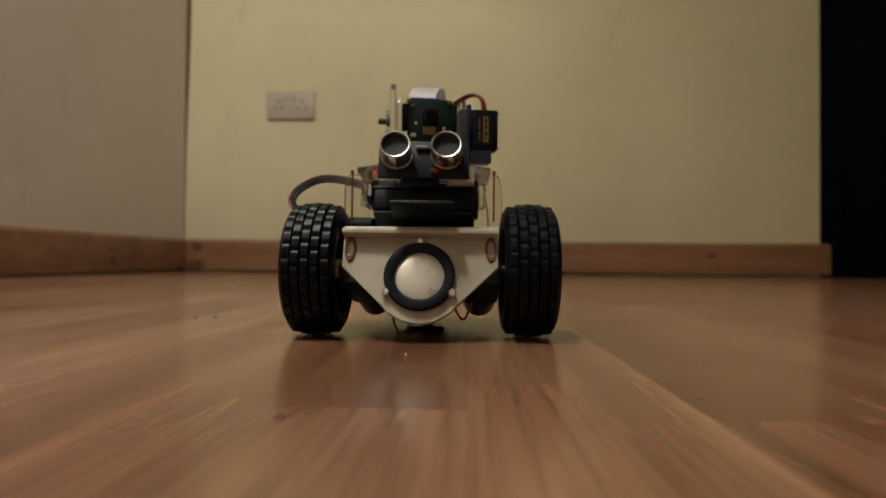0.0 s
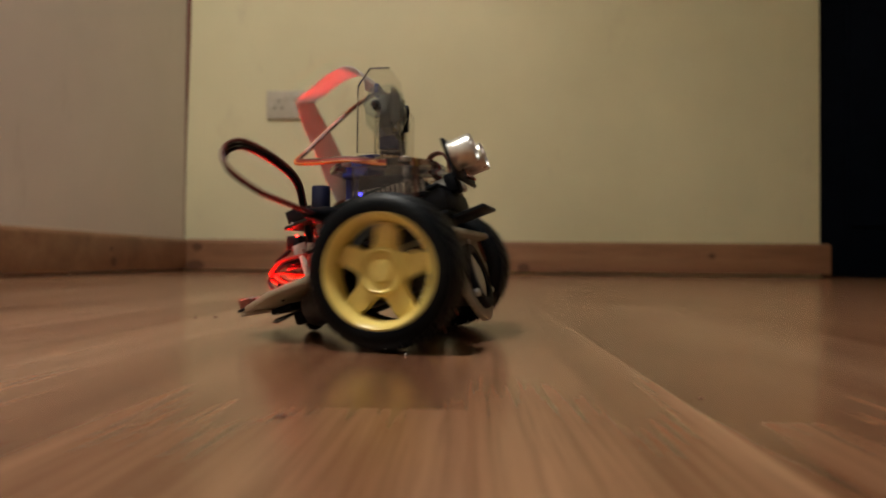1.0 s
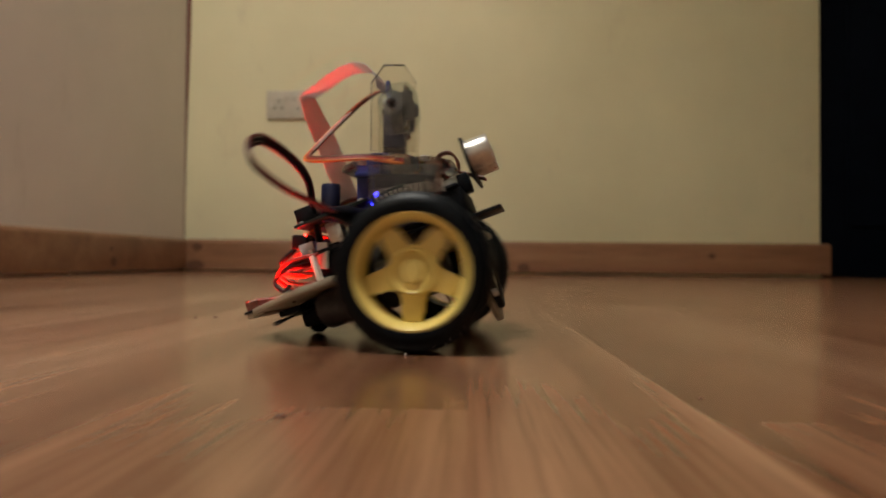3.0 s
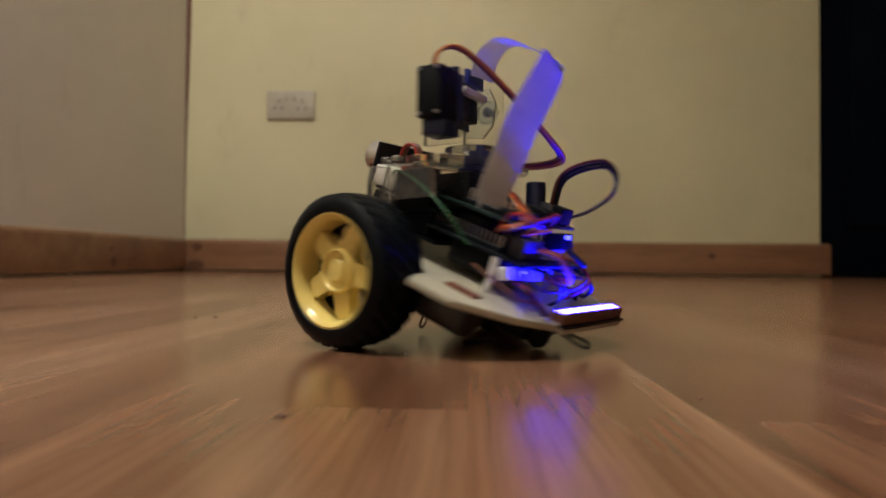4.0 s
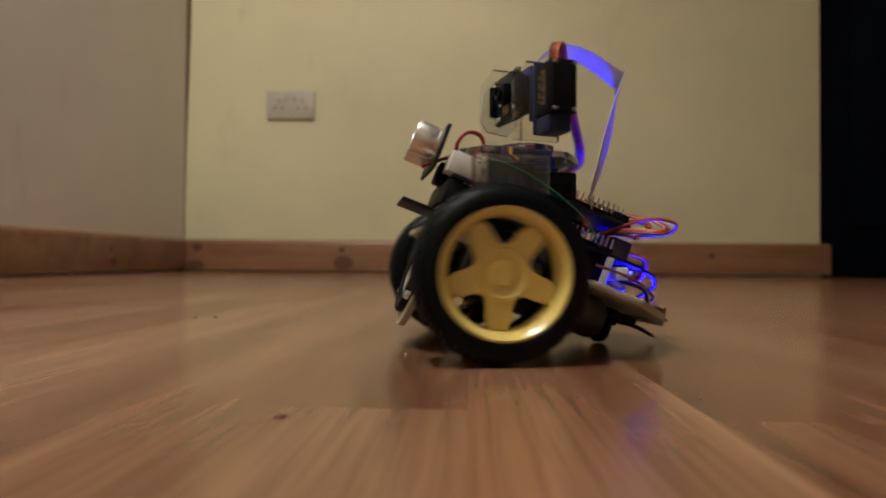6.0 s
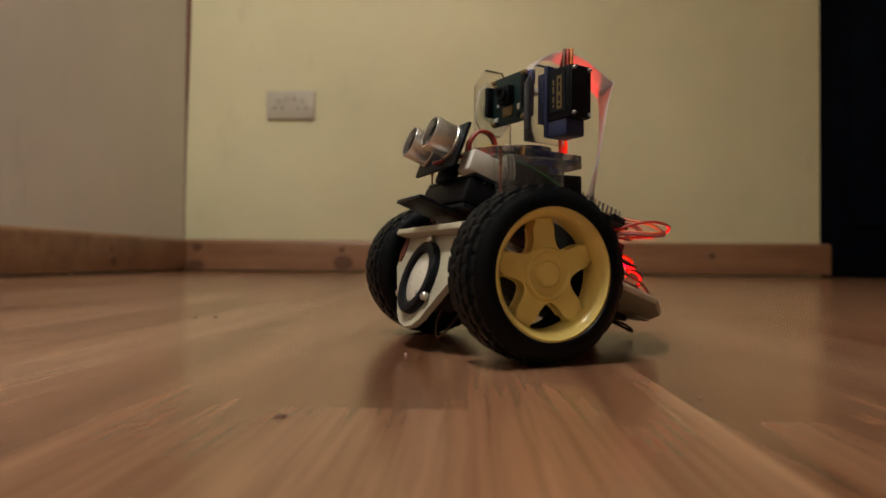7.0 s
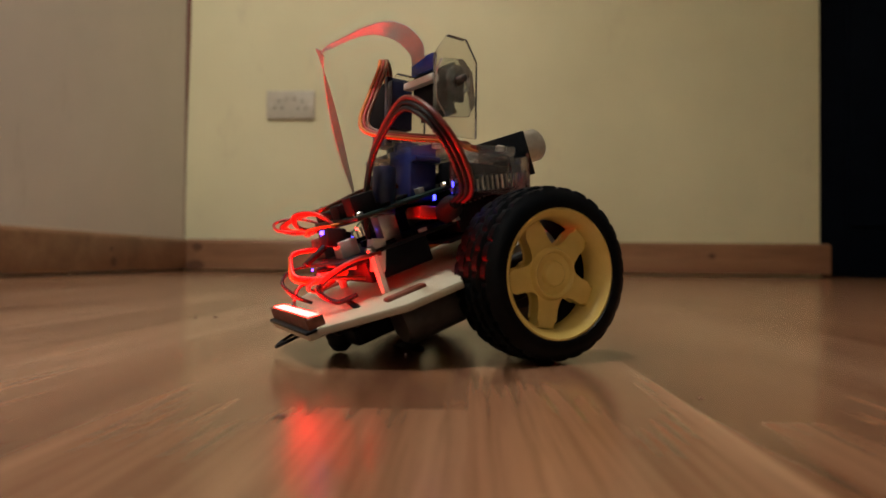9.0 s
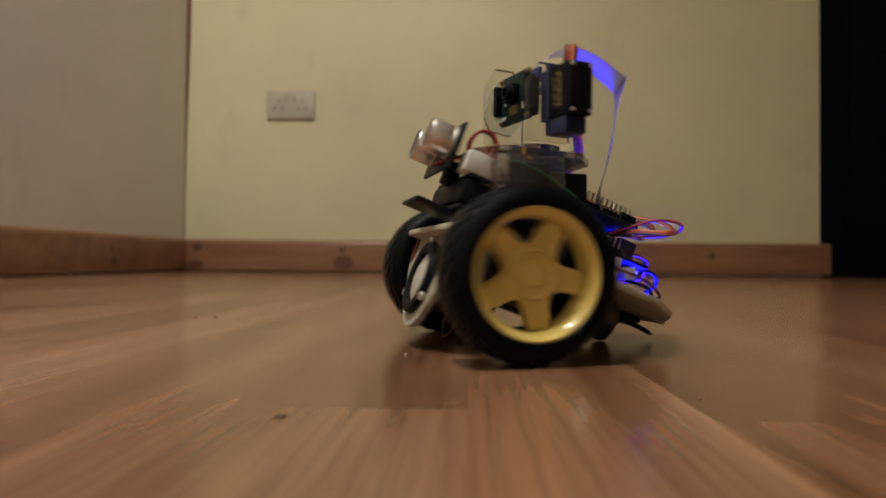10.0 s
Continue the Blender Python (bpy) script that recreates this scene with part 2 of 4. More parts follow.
def tube(bm, points, r, steps=8, segs=8, mat_index=0, off=(0.0, 0.0)):
    """A round wire along a smooth line; off shifts it sideways, for wires that run side by side."""
    line = spline(points, steps)
    up = Vector((0.13, 0.21, 0.97))
    prev = None
    for i, c in enumerate(line):
        d = (line[min(i + 1, len(line) - 1)] - line[max(i - 1, 0)]).normalized()
        side = d.cross(up)
        side = side.normalized() if side.length > 1e-4 else Vector((1, 0, 0))
        up = side.cross(d).normalized()
        c = c + side * off[0] + up * off[1]
        ring = [bm.verts.new(c + r * (side * math.cos(2 * math.pi * k / segs) + up * math.sin(2 * math.pi * k / segs))) for k in range(segs)]
        if prev:
            for k in range(segs):
                f = bm.faces.new((prev[k], prev[(k + 1) % segs], ring[(k + 1) % segs], ring[k]))
                f.material_index = mat_index
        else:
            bm.faces.new(ring[::-1]).material_index = mat_index
        prev = ring
    bm.faces.new(prev).material_index = mat_index


def band(bm, points, sides, width, thick, steps=10):
    """A flat flexible strip along a smooth line; sides are its cross directions at the points."""
    line, cross = spline(points, steps), spline(sides, steps)
    prev = None
    for i, c in enumerate(line):
        d = (line[min(i + 1, len(line) - 1)] - line[max(i - 1, 0)]).normalized()
        s = cross[i]
        s = (s - d * s.dot(d)).normalized()
        n = d.cross(s)
        ring = [bm.verts.new(c + s * a * width / 2 + n * b * thick / 2) for a, b in ((-1, -1), (1, -1), (1, 1), (-1, 1))]
        if prev:
            for k in range(4):
                bm.faces.new((prev[k], prev[(k + 1) % 4], ring[(k + 1) % 4], ring[k]))
        else:
            bm.faces.new(ring[::-1])
        prev = ring
    bm.faces.new(prev)


def turned(axis, at=(0, 0, 0)):
    """A pose whose local z points along axis."""
    return Matrix.Translation(at) @ Vector(axis).to_track_quat("Z", "Y").to_matrix().to_4x4()


# ---- the room ----
X_LEFT, X_RIGHT, Y_BACK, Y_FRONT, Z_TOP = -0.86, 1.017, 1.825, -2.2, 2.35
X_FAR = 2.1


def room_shell():
    bm = bmesh.new()
    box(bm, (X_FAR - X_LEFT + 0.6, Y_BACK - Y_FRONT + 1.4, 0.1), ((X_FAR + X_LEFT) / 2, (Y_BACK + Y_FRONT) / 2 + 0.3, -0.062), ROOM)
    floor = thing("floor", bm, M_FLOOR, "brown wood laminate floor of narrow strips", "floor", "structure")
    bm = bmesh.new()
    box(bm, (0.12, Y_BACK - Y_FRONT, Z_TOP + 0.01), (X_LEFT - 0.06, (Y_BACK + Y_FRONT) / 2, Z_TOP / 2 - 0.005), ROOM)
    thing("wall_west", bm, M_WALL_SIDE, "plain beige painted wall beside the corner", "wall", "structure")
    bm = bmesh.new()
    box(bm, (X_RIGHT - X_LEFT + 0.12, 0.14, Z_TOP + 0.01), ((X_RIGHT + X_LEFT - 0.12) / 2, Y_BACK + 0.072, Z_TOP / 2 - 0.005), ROOM, 0.004)
    box(bm, (X_FAR - X_RIGHT, 0.14, 0.3), ((X_RIGHT + X_FAR) / 2, Y_BACK + 0.072, Z_TOP - 0.15), ROOM)
    north = thing("wall_north", bm, M_WALL, "cream painted wall, scuffed above the skirting board", "wall", "structure")
    bm = bmesh.new()
    # unseen wall, made dark so less light bounces to the right side
    box(bm, (0.12, Y_BACK - Y_FRONT + 0.4, Z_TOP + 0.01), (X_FAR + 0.06, (Y_BACK + Y_FRONT) / 2 + 0.2, Z_TOP / 2 - 0.005), ROOM)
    thing("wall_east", bm, M_WALL_DARK, "plain unseen wall, brown to keep bounce light off the right", "wall", "structure")
    bm = bmesh.new()
    box(bm, (X_FAR - X_LEFT, 0.12, Z_TOP + 0.01), ((X_FAR + X_LEFT) / 2, Y_FRONT - 0.06, Z_TOP / 2 - 0.005), ROOM)
    thing("wall_south", bm, M_WALL_SIDE, "plain beige painted wall", "wall", "structure")
    bm = bmesh.new()
    box(bm, (X_FAR - X_LEFT + 0.24, Y_BACK - Y_FRONT + 0.6, 0.1), ((X_FAR + X_LEFT) / 2, (Y_BACK + Y_FRONT) / 2 + 0.15, Z_TOP + 0.055), ROOM)
    thing("ceiling", bm, M_CEIL, "plain off-white ceiling", "ceiling", "structure")
    return floor, north


def skirting(name, length, at, turn):
    """A pine skirting board with a rounded top edge; local x runs along the wall, local -y faces the room."""
    bm = bmesh.new()
    prof = [(0, 0.009), (-0.018, 0.009), (-0.018, 0.086), (-0.0165, 0.092), (-0.012, 0.0965), (-0.006, 0.098), (0, 0.098)]
    m = ROOM @ pose(*at, 0, 0, turn)
    ends = []
    for x in (0, length):
        ends.append([bm.verts.new(m @ Vector((x, y, z))) for y, z in prof])
    for i in range(len(prof)):
        j = (i + 1) % len(prof)
        bm.faces.new((ends[0][i], ends[0][j], ends[1][j], ends[1][i]))
    bm.faces.new(ends[0])
    bm.faces.new(ends[1][::-1])
    return thing(name, bm, M_SKIRT, "varnished pine skirting board with dark knots", "skirting board", "structure"), m


def knot(parent, m, x, z, r, stretch=1.0):
    bm = bmesh.new()
    lathe(bm, [(0, 0.0006), (r * 0.6, 0.0005), (r, 0.0)], m @ pose(x, -0.018, z, 90, 0, 0) @ Matrix.Diagonal((stretch, 1, 1, 1)), 14)
    part("knot", bm, M_KNOT, parent, "dark knot in the pine")


def dark_door():
    """A dark panelled door that stands a little behind the end of the cream wall."""
    w, h = X_FAR - X_RIGHT, 2.05
    x0, y = X_RIGHT, Y_BACK + 0.045
    bm = bmesh.new()
    box(bm, (w, 0.04, h), (x0 + w / 2, y + 0.02, h / 2), ROOM, 0.002)
    door = thing("door_1", bm, M_DOOR, "dark navy panelled door, almost black, closed", "door", "structure")
    for i in range(2):
        for z0, z1 in ((0.15, 0.9), (1.05, 1.9)):
            bm = bmesh.new()
            pw = w / 2 - 0.14
            box(bm, (pw, 0.016, z1 - z0), (x0 + 0.1 + pw / 2 + i * (w / 2 - 0.02), y - 0.006, (z0 + z1) / 2), ROOM, 0.006)
            part("panel", bm, M_DOOR, door)
    return door


def socket():
    """A double wall socket, 146 by 86 mm, with two switches and six slots."""
    at = ROOM @ pose(-0.538, Y_BACK + 0.002, 0.503)
    body = new("wall_socket")
    tagged(body, "white plastic double wall socket with two switches", "socket")
    body.matrix_world = at
    bm = bmesh.new()
    box(bm, (0.146, 0.009, 0.086), (0, -0.0045, 0), None, 0.003, 3)
    part("faceplate", bm, M_SOCKET, body)
    for s in (-1, 1):
        cx = s * 0.036
        bm = bmesh.new()
        box(bm, (0.010, 0.004, 0.016), (s * 0.013, -0.0105, 0.022), pose(0, 0, 0, 4, 0, 0), 0.001)
        part("switch", bm, M_SOCKET, body)
        # slots are dark blocks on the plate; shade of the openings put into their colour
        for dx, dz, w, h in ((0, 0.011, 0.0045, 0.009), (-0.011, -0.011, 0.008, 0.0045), (0.011, -0.011, 0.008, 0.0045)):
            bm = bmesh.new()
            box(bm, (w, 0.003, h), (cx + dx, -0.0085, dz), None)
            part("slot", bm, M_SLOT_SHADE, body)
        bm = bmesh.new()
        lathe(bm, [(0, 0.001), (0.0025, 0.0008), (0.003, 0)], pose(s * 0.060, -0.009, 0, 90, 0, 0), 12)
        part("screw", bm, M_STEEL, body)
    return body


def ceiling_lamp():
    body = new("ceiling_lamp")
    tagged(body, "round ceiling lamp with a tilted metal shade", "lamp")
    body.matrix_world = pose(-0.54, -0.12, Z_TOP)
    bm = bmesh.new()
    lathe(bm, [(0, 0.004), (0.10, 0.004), (0.11, -0.01), (0.10, -0.03), (0, -0.03)], pose(0, 0, 0), 32)
    part("base", bm, M_STEEL, body)
    bm = bmesh.new()
    lathe(bm, [(0.17, -0.002), (0.172, 0.004), (0.15, 0.03), (0.06, 0.045), (0, 0.046), (0, 0.04), (0.055, 0.04), (0.145, 0.025), (0.165, 0.004)], pose(0, 0, -0.08, 0, 38, 0) @ pose(0, 0, 0.012), 32, 0, False)
    part("shade", bm, M_STEEL, body, "tilted round metal shade")
    return body


FLOOR, WALL_NORTH = room_shell()
board, m_back = skirting("baseboard_north", X_RIGHT - X_LEFT + 0.018, (X_LEFT, Y_BACK, 0), 0)
for x, z, r, st in ((0.05, 0.075, 0.012, 1.3), (0.045, 0.02, 0.016, 1.7), (0.49, 0.03, 0.022, 1.3), (0.485, 0.07, 0.008, 1), (1.02, 0.022, 0.012, 1.4), (1.56, 0.06, 0.008, 1.2)):
    knot(board, m_back, x, z, r, st)
side, m_side = skirting("baseboard_west", Y_BACK - Y_FRONT - 0.02, (X_LEFT, Y_FRONT, 0), 90)
for x, z, r, st in ((3.63, 0.03, 0.012, 1.0), (3.62, 0.06, 0.006, 1), (3.1, 0.055, 0.014, 1.6)):
    knot(side, m_side, x, z, r, st)
dark_door()
# the corner has opened: a brown crack, wide above, fine below
for z0, z1, w0, w1 in ((0.098, 0.40, 0.0015, 0.003), (0.40, 0.58, 0.003, 0.008), (0.58, 0.95, 0.008, 0.014)):
    bm = bmesh.new()
    vs = [bm.verts.new(ROOM @ Vector(p)) for p in ((X_LEFT, Y_BACK - 0.0015, z0), (X_LEFT + w0, Y_BACK - 0.0015, z0), (X_LEFT + w1, Y_BACK - 0.0015, z1), (X_LEFT, Y_BACK - 0.0015, z1),
                                                   (X_LEFT, Y_BACK + 0.002, z0), (X_LEFT + w0, Y_BACK + 0.002, z0), (X_LEFT + w1, Y_BACK + 0.002, z1), (X_LEFT, Y_BACK + 0.002, z1))]
    for q in ((0, 1, 2, 3), (7, 6, 5, 4), (0, 4, 5, 1), (1, 5, 6, 2), (2, 6, 7, 3), (3, 7, 4, 0)):
        bm.faces.new([vs[k] for k in q])
    part("crack", bm, M_RUST, WALL_NORTH, "brown crack in the corner")
socket()
ceiling_lamp()


# ---- the robot: x forward, y to its left, z up, origin on the floor under the axle ----
WHEEL_R, WHEEL_Y, LEAN = 0.0325, 0.0546, 20.4      # the axle over the robot's own origin
TYRE_R, ROLL_R = 0.0345, 0.0322       # the soft tyre rolls on a smaller radius
LIFT = TYRE_R - WHEEL_R
TILT = pose(0, 0, WHEEL_R, 0, -LEAN, 0)      # the chassis leans back: its nose points up


def dot(bm, r, h, m, segs=16):
    lathe(bm, [(0, h), (r * 0.8, h), (r, h * 0.7), (r, 0)], m, segs)


def screw(parent, m, r=0.0022, mat=None):
    bm = bmesh.new()
    lathe(bm, [(0, 0.0012), (r * 0.7, 0.0012), (r, 0.0006), (r, -0.001)], m, 12)
    box(bm, (r * 1.4, 0.0004, 0.0004), (0, 0, 0.0013), m)
    part("screw", bm, mat or M_STEEL, parent, "small steel screw")


def pin_row(parent, count, m, tall=0.0060):
    """A header: a black plastic strip along local x with steel pins that stand on it."""
    bm = bmesh.new()
    box(bm, (count * 0.00254, 0.0025, 0.0024), ((count - 1) * 0.00127, 0, 0.0012), m, 0.0003, 1)
    strip = part("pin_header", bm, M_BLACK, parent, "black pin header with bright pins")
    bm = bmesh.new()
    box(bm, (0.0008, 0.0008, tall), (0, 0, tall / 2))
    mesh = finish(bm, "pin", M_STEEL, 0)
    for k in range(count):
        ob = new("pin", mesh)
        ob.parent = strip
        ob.matrix_basis = m @ pose(k * 0.00254, 0, 0.0010)


def wheel(parent, s):
    """A wheel whose outer face points along s * y; its own origin is the axle."""
    out = turned((0, s, 0))
    bm = bmesh.new()
    # rim: flange, well and barrel
    lathe(bm, [(0.0258, 0.0112), (0.0255, 0.0128), (0.0244, 0.0131), (0.0236, 0.0122), (0.0226, 0.0112), (0.0216, 0.0090), (0.0213, 0.0008),
               (0.0222, -0.0002), (0.0256, -0.0004), (0.0258, 0.0004)], out, 64, 0, True)
    # five spokes with rounded roots, one star
    star = []
    for k in range(5):
        a0 = 2 * math.pi * k / 5
        for r, da in ((0.0098, -36), (0.0101, -29), (0.0114, -21), (0.0142, -14.5), (0.0182, -11.5), (0.0219, -11.8), (0.0219, 11.8), (0.0182, 11.5), (0.0142, 14.5), (0.0114, 21), (0.0101, 29)):
            a = a0 + radians(da)
            star.append((r * math.cos(a), r * math.sin(a)))
    prism(bm, star, 0.0060, out @ pose(0, 0, 0.0040), 0.0011)
    # hub: a raised collar round a sunken floor, with a flat peg in the middle
    lathe(bm, [(0.0106, 0.0064), (0.0099, 0.0084), (0.0095, 0.0092), (0.0090, 0.0094), (0.0085, 0.0090), (0.0080, 0.0077), (0.0060, 0.0073), (0.0052, 0.0073), (0.0049, 0.0086), (0.0044, 0.0091), (0, 0.0092)], out, 40)
    lathe(bm, [(0.0050, 0.003), (0.0052, -0.011), (0, -0.011)], out, 24)
    rim = part("wheel", bm, M_RIM, parent, "glossy yellow plastic wheel with five spokes", 40)
    # tyre: smooth side walls, a tread of staggered blocks
    bm = bmesh.new()
    side_in = [(0.0246, -0.0118), (0.0256, -0.0134), (0.0275, -0.0137), (0.0297, -0.0133), (0.0314, -0.0122)]
    lathe(bm, [(0.0219, -0.0006), (0.0219, -0.0128), (0.0256, -0.0132), (0.0256, -0.0006)], out, 48, 0, True)
    rows = [(r, h, None) for r, h in side_in]
    for row, crown in enumerate((0.0332, 0.0342, TYRE_R, 0.0342, 0.0332)):
        c = -0.0094 + 0.0047 * row
        rows += [(crown - 0.0010, c - 0.0022, None), (crown, c - 0.0017, row), (crown, c + 0.0017, row), (crown - 0.0010, c + 0.0022, None)]
    rows += [(r, -h, None) for r, h in reversed(side_in)]
    count = 162
    grid = []
    for r, h, row in rows:
        line = []
        for k in range(count):
            on = row is None or (k + 3 * (row % 2)) % 6 < 5
            rr = r if on else r - 0.0008
            ang = 2 * math.pi * k / count
            line.append(bm.verts.new(out @ Vector((rr * math.cos(ang), rr * math.sin(ang), h))))
        grid.append(line)
    for a, b in zip(grid, grid[1:] + grid[:1]):
        for k in range(count):
            bm.faces.new((a[k], a[(k + 1) % count], b[(k + 1) % count], b[k]))
    part("tyre", bm, M_TYRE, rim, "black rubber tyre with a block tread", 40)
    return rim


def robot():
    bot = new("robot")
    tagged(bot, "small two-wheeled robot of cream acrylic, circuit boards and wires", "robot")

    # chassis plate, leaning back
    bm = bmesh.new()
    half = [(0.030, 0.038), (-0.026, 0.038), (-0.036, 0.0572), (-0.059, 0.0562), (-0.0830, 0.0390), (-0.0885, 0.0330)]
    port = [(x, y) for x, y in half[:-2]] + [(-0.0790, 0.0385), (-0.0880, 0.0235)]
    prism(bm, port + [(x, -y) for x, y in reversed(half)], 0.003, TILT @ pose(0, 0, 0.0094), 0.0005)
    part("chassis_plate", bm, M_CREAM, bot, "cream acrylic base plate")
    for v in (0.0405, -0.0405):
        bm = bmesh.new()
        box(bm, (0.017, 0.005, 0.0018), (-0.052, v, 0.0114), TILT @ pose(0, 0, 0, 0, 0, 0), 0.0008)
        part("slot_tab", bm, M_RUST, bot, "brown slot edge")

    # front panel: straight top, sloping sides, round foot
    bm = bmesh.new()
    foot = [(0.023 * math.cos(a), -0.0124 + 0.023 * math.sin(a)) for a in [radians(d) for d in range(-150, -29, 10)]]
    outline = [(-0.038, 0.0142), (-0.038, -0.0075)] + foot + [(0.038, -0.0075), (0.038, 0.0142)]
    front = TILT @ pose(0.0225, 0, 0) @ Matrix(((0, 0, 1, 0), (1, 0, 0, 0), (0, 1, 0, 0), (0, 0, 0, 1)))
    prism(bm, outline, 0.003, front, 0.0004)
    panel = part("front_panel", bm, M_CREAM, bot, "cream acrylic front panel")
    for s in (-1, 1):
        bm = bmesh.new()
        lathe(bm, [(0.0017, 0.0016), (0.0017, 0.0024), (0.0026, 0.0024), (0.0028, 0.0016)], front @ pose(s * 0.0345, 0.002, 0) @ Matrix.Diagonal((1, 2.5, 1, 1)), 24, 0, True)
        part("slot_rim", bm, M_RUST, panel, "oval brown slot rim")

    # loudspeaker on the panel
    sp = front @ pose(0, -0.0124, 0.0015)
    bm = bmesh.new()
    lathe(bm, [(0.0172, 0), (0.0172, 0.0022), (0.0165, 0.0032), (0.0140, 0.0036), (0.0122, 0.0030), (0.0120, 0.0022), (0.0120, 0.0)], sp, 48)
    speaker = part("loudspeaker", bm, M_BLACK, bot, "black loudspeaker ring")
    bm = bmesh.new()
    lathe(bm, [(0.0122, 0.0010), (0.0112, 0.0014), (0.0080, 0.0024), (0.0040, 0.0030), (0, 0.0032)], sp, 40)
    part("cone", bm, M_CONE, speaker, "silver domed cone")
    for a in (90, 208, -28):
        screw(speaker, sp @ pose(0.0178 * math.cos(radians(a)), 0.0178 * math.sin(radians(a)), 0.002), 0.002)
    bm = bmesh.new()
    lathe(bm, [(0.0150, 0), (0.0120, -0.009), (0.010, -0.010), (0.010, -0.016), (0, -0.016)], sp @ pose(0, 0, -0.003), 32)
    part("magnet", bm, M_GREY, speaker)

    # gear motors under the plate
    for s in (-1, 1):
        bm = bmesh.new()
        box(bm, (0.037, 0.0185, 0.0190), (-0.007, s * 0.031, -0.0018), TILT, 0.002)
        lathe(bm, [(0.0092, 0), (0.0092, 0.026), (0.0075, 0.029), (0, 0.029)], TILT @ turned((-1, 0, 0), (-0.0255, s * 0.031, -0.0016)), 24)
        lathe(bm, [(0.0027, 0), (0.0027, 0.012), (0, 0.012)], TILT @ turned((0, s, 0), (0, s * 0.040, 0)), 12)
        part("gear_motor", bm, M_GREY, bot, "grey geared motor under the plate")

    # rear skid: black ball caster and a wire loop
    bm = bmesh.new()
    lathe(bm, [(0, -0.0055), (0.003, -0.0046), (0.0052, -0.0018), (0.0055, 0.001), (0.0045, 0.0035), (0, 0.004)], pose(-0.064, 0, 0.0055 - LIFT), 20)
    lathe(bm, [(0.0060, 0), (0.0064, 0.004), (0.0064, 0.009)], pose(-0.064, 0, 0.0038), 20)
    box(bm, (0.026, 0.022, 0.004), (-0.066, 0, 0.0098), TILT @ pose(0.014, 0, -0.032 + 0.0128 - 0.0128, 0, 0, 0), 0.001)
    box(bm, (0.018, 0.018, 0.008), (-0.0655, 0, 0.0035), TILT, 0.002)
    box(bm, (0.020, 0.034, 0.007), (-0.060, -0.004, -0.0025), TILT, 0.0015)
    box(bm, (0.012, 0.046, 0.003), (-0.072, -0.004, 0.0045), TILT, 0.0008)
    part("caster", bm, M_BLACK, bot, "black ball caster")
    bm = bmesh.new()
    tube(bm, [(-0.072, 0.004, 0.0080), (-0.080, 0.007, 0.0065), (-0.087, 0.007, 0.0030), (-0.0900, 0.004, 0.0012), (-0.088, 0.000, 0.0030), (-0.080, 0.001, 0.0062), (-0.072, 0.002, 0.0085)], 0.0007, 6, 6)
    part("wire_loop", bm, M_BLACK_WIRE, bot, "bent black wire loop")

    # light strip across the tail
    strip = TILT @ pose(-0.0860, -0.0072, 0.0098)
    bm = bmesh.new()
    box(bm, (0.0102, 0.0560, 0.0012), (0, 0, 0.0004), strip, 0.0003)
    led = part("led_strip", bm, M_PCB_BLACK, bot, "short strip of eight bright lights")
    # added tray: tall tail wall blocks the LED reflection, reddish colour imitates LED light
    bm = bmesh.new()
    for x, h in ((0.0029, 0.0036), (-0.0029, 0.0050)):
        box(bm, (0.0006, 0.0538, h), (x, 0, 0.0009 + h / 2), strip)
    for s in (-1, 1):
        box(bm, (0.0064, 0.0008, 0.0040), (0, s * 0.0270, 0.0029), strip)
    part("tray", bm, M_RUST, led, "added tray that shields the lights, with LED red in its colour")
    # added block: keeps the sunk bar's glow from leaking out below
    bm = bmesh.new()
    box(bm, (0.0084, 0.0550, 0.0026), (0, 0, -0.0015), strip, 0.0005)
    part("strip_base", bm, M_CREAM, led, "added cream block that hides the sunk light bar")
    for k in range(8):
        bm = bmesh.new()
        box(bm, (0.0012, 0.0010, 0.0007), (0.0042, (k - 3.5) * 0.0064, 0.0013), strip, 0.0002)
        part("solder_pad", bm, M_STEEL, led)
    # made-up bar turns in its tray for the LEDs' colour change: red face, blue face
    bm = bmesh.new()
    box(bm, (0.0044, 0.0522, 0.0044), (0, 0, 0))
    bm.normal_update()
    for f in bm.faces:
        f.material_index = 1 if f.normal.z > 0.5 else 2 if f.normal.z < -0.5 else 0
    bar = part("standin_light_bar", bm, [M_WHITE, M_LED_RED, M_LED_BLUE], led, "stand-in bar with a red and a blue face, turned for LED colour", 0)
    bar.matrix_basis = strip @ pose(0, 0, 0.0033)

    # lower boards over the plate, leaning with it
    bm = bmesh.new()
    box(bm, (0.056, 0.050, 0.0016), (-0.040, 0.002, 0.0275), TILT, 0.0004)
    lower = part("driver_board", bm, M_PCB_BLACK, bot, "black motor driver board")
    for x, y, sx, sy, sz, mat, nm in ((-0.030, 0.010, 0.016, 0.016, 0.010, M_BLACK, "heat_sink"), (-0.058, -0.010, 0.008, 0.009, 0.007, M_PALE, "terminal"),
                                      (-0.058, 0.014, 0.009, 0.014, 0.009, M_GREY, "terminal"), (-0.040, -0.014, 0.008, 0.008, 0.012, M_STEEL, "capacitor")):
        bm = bmesh.new()
        box(bm, (sx, sy, sz), (x, y, 0.0283 + sz / 2), TILT, 0.0006)
        part(nm, bm, mat, lower)
    bm = bmesh.new()
    box(bm, (0.030, 0.040, 0.0115), (-0.040, 0.002, 0.0208), TILT, 0.001)
    part("battery_pack", bm, M_BLACK, bot, "black battery pack")
    bm = bmesh.new()
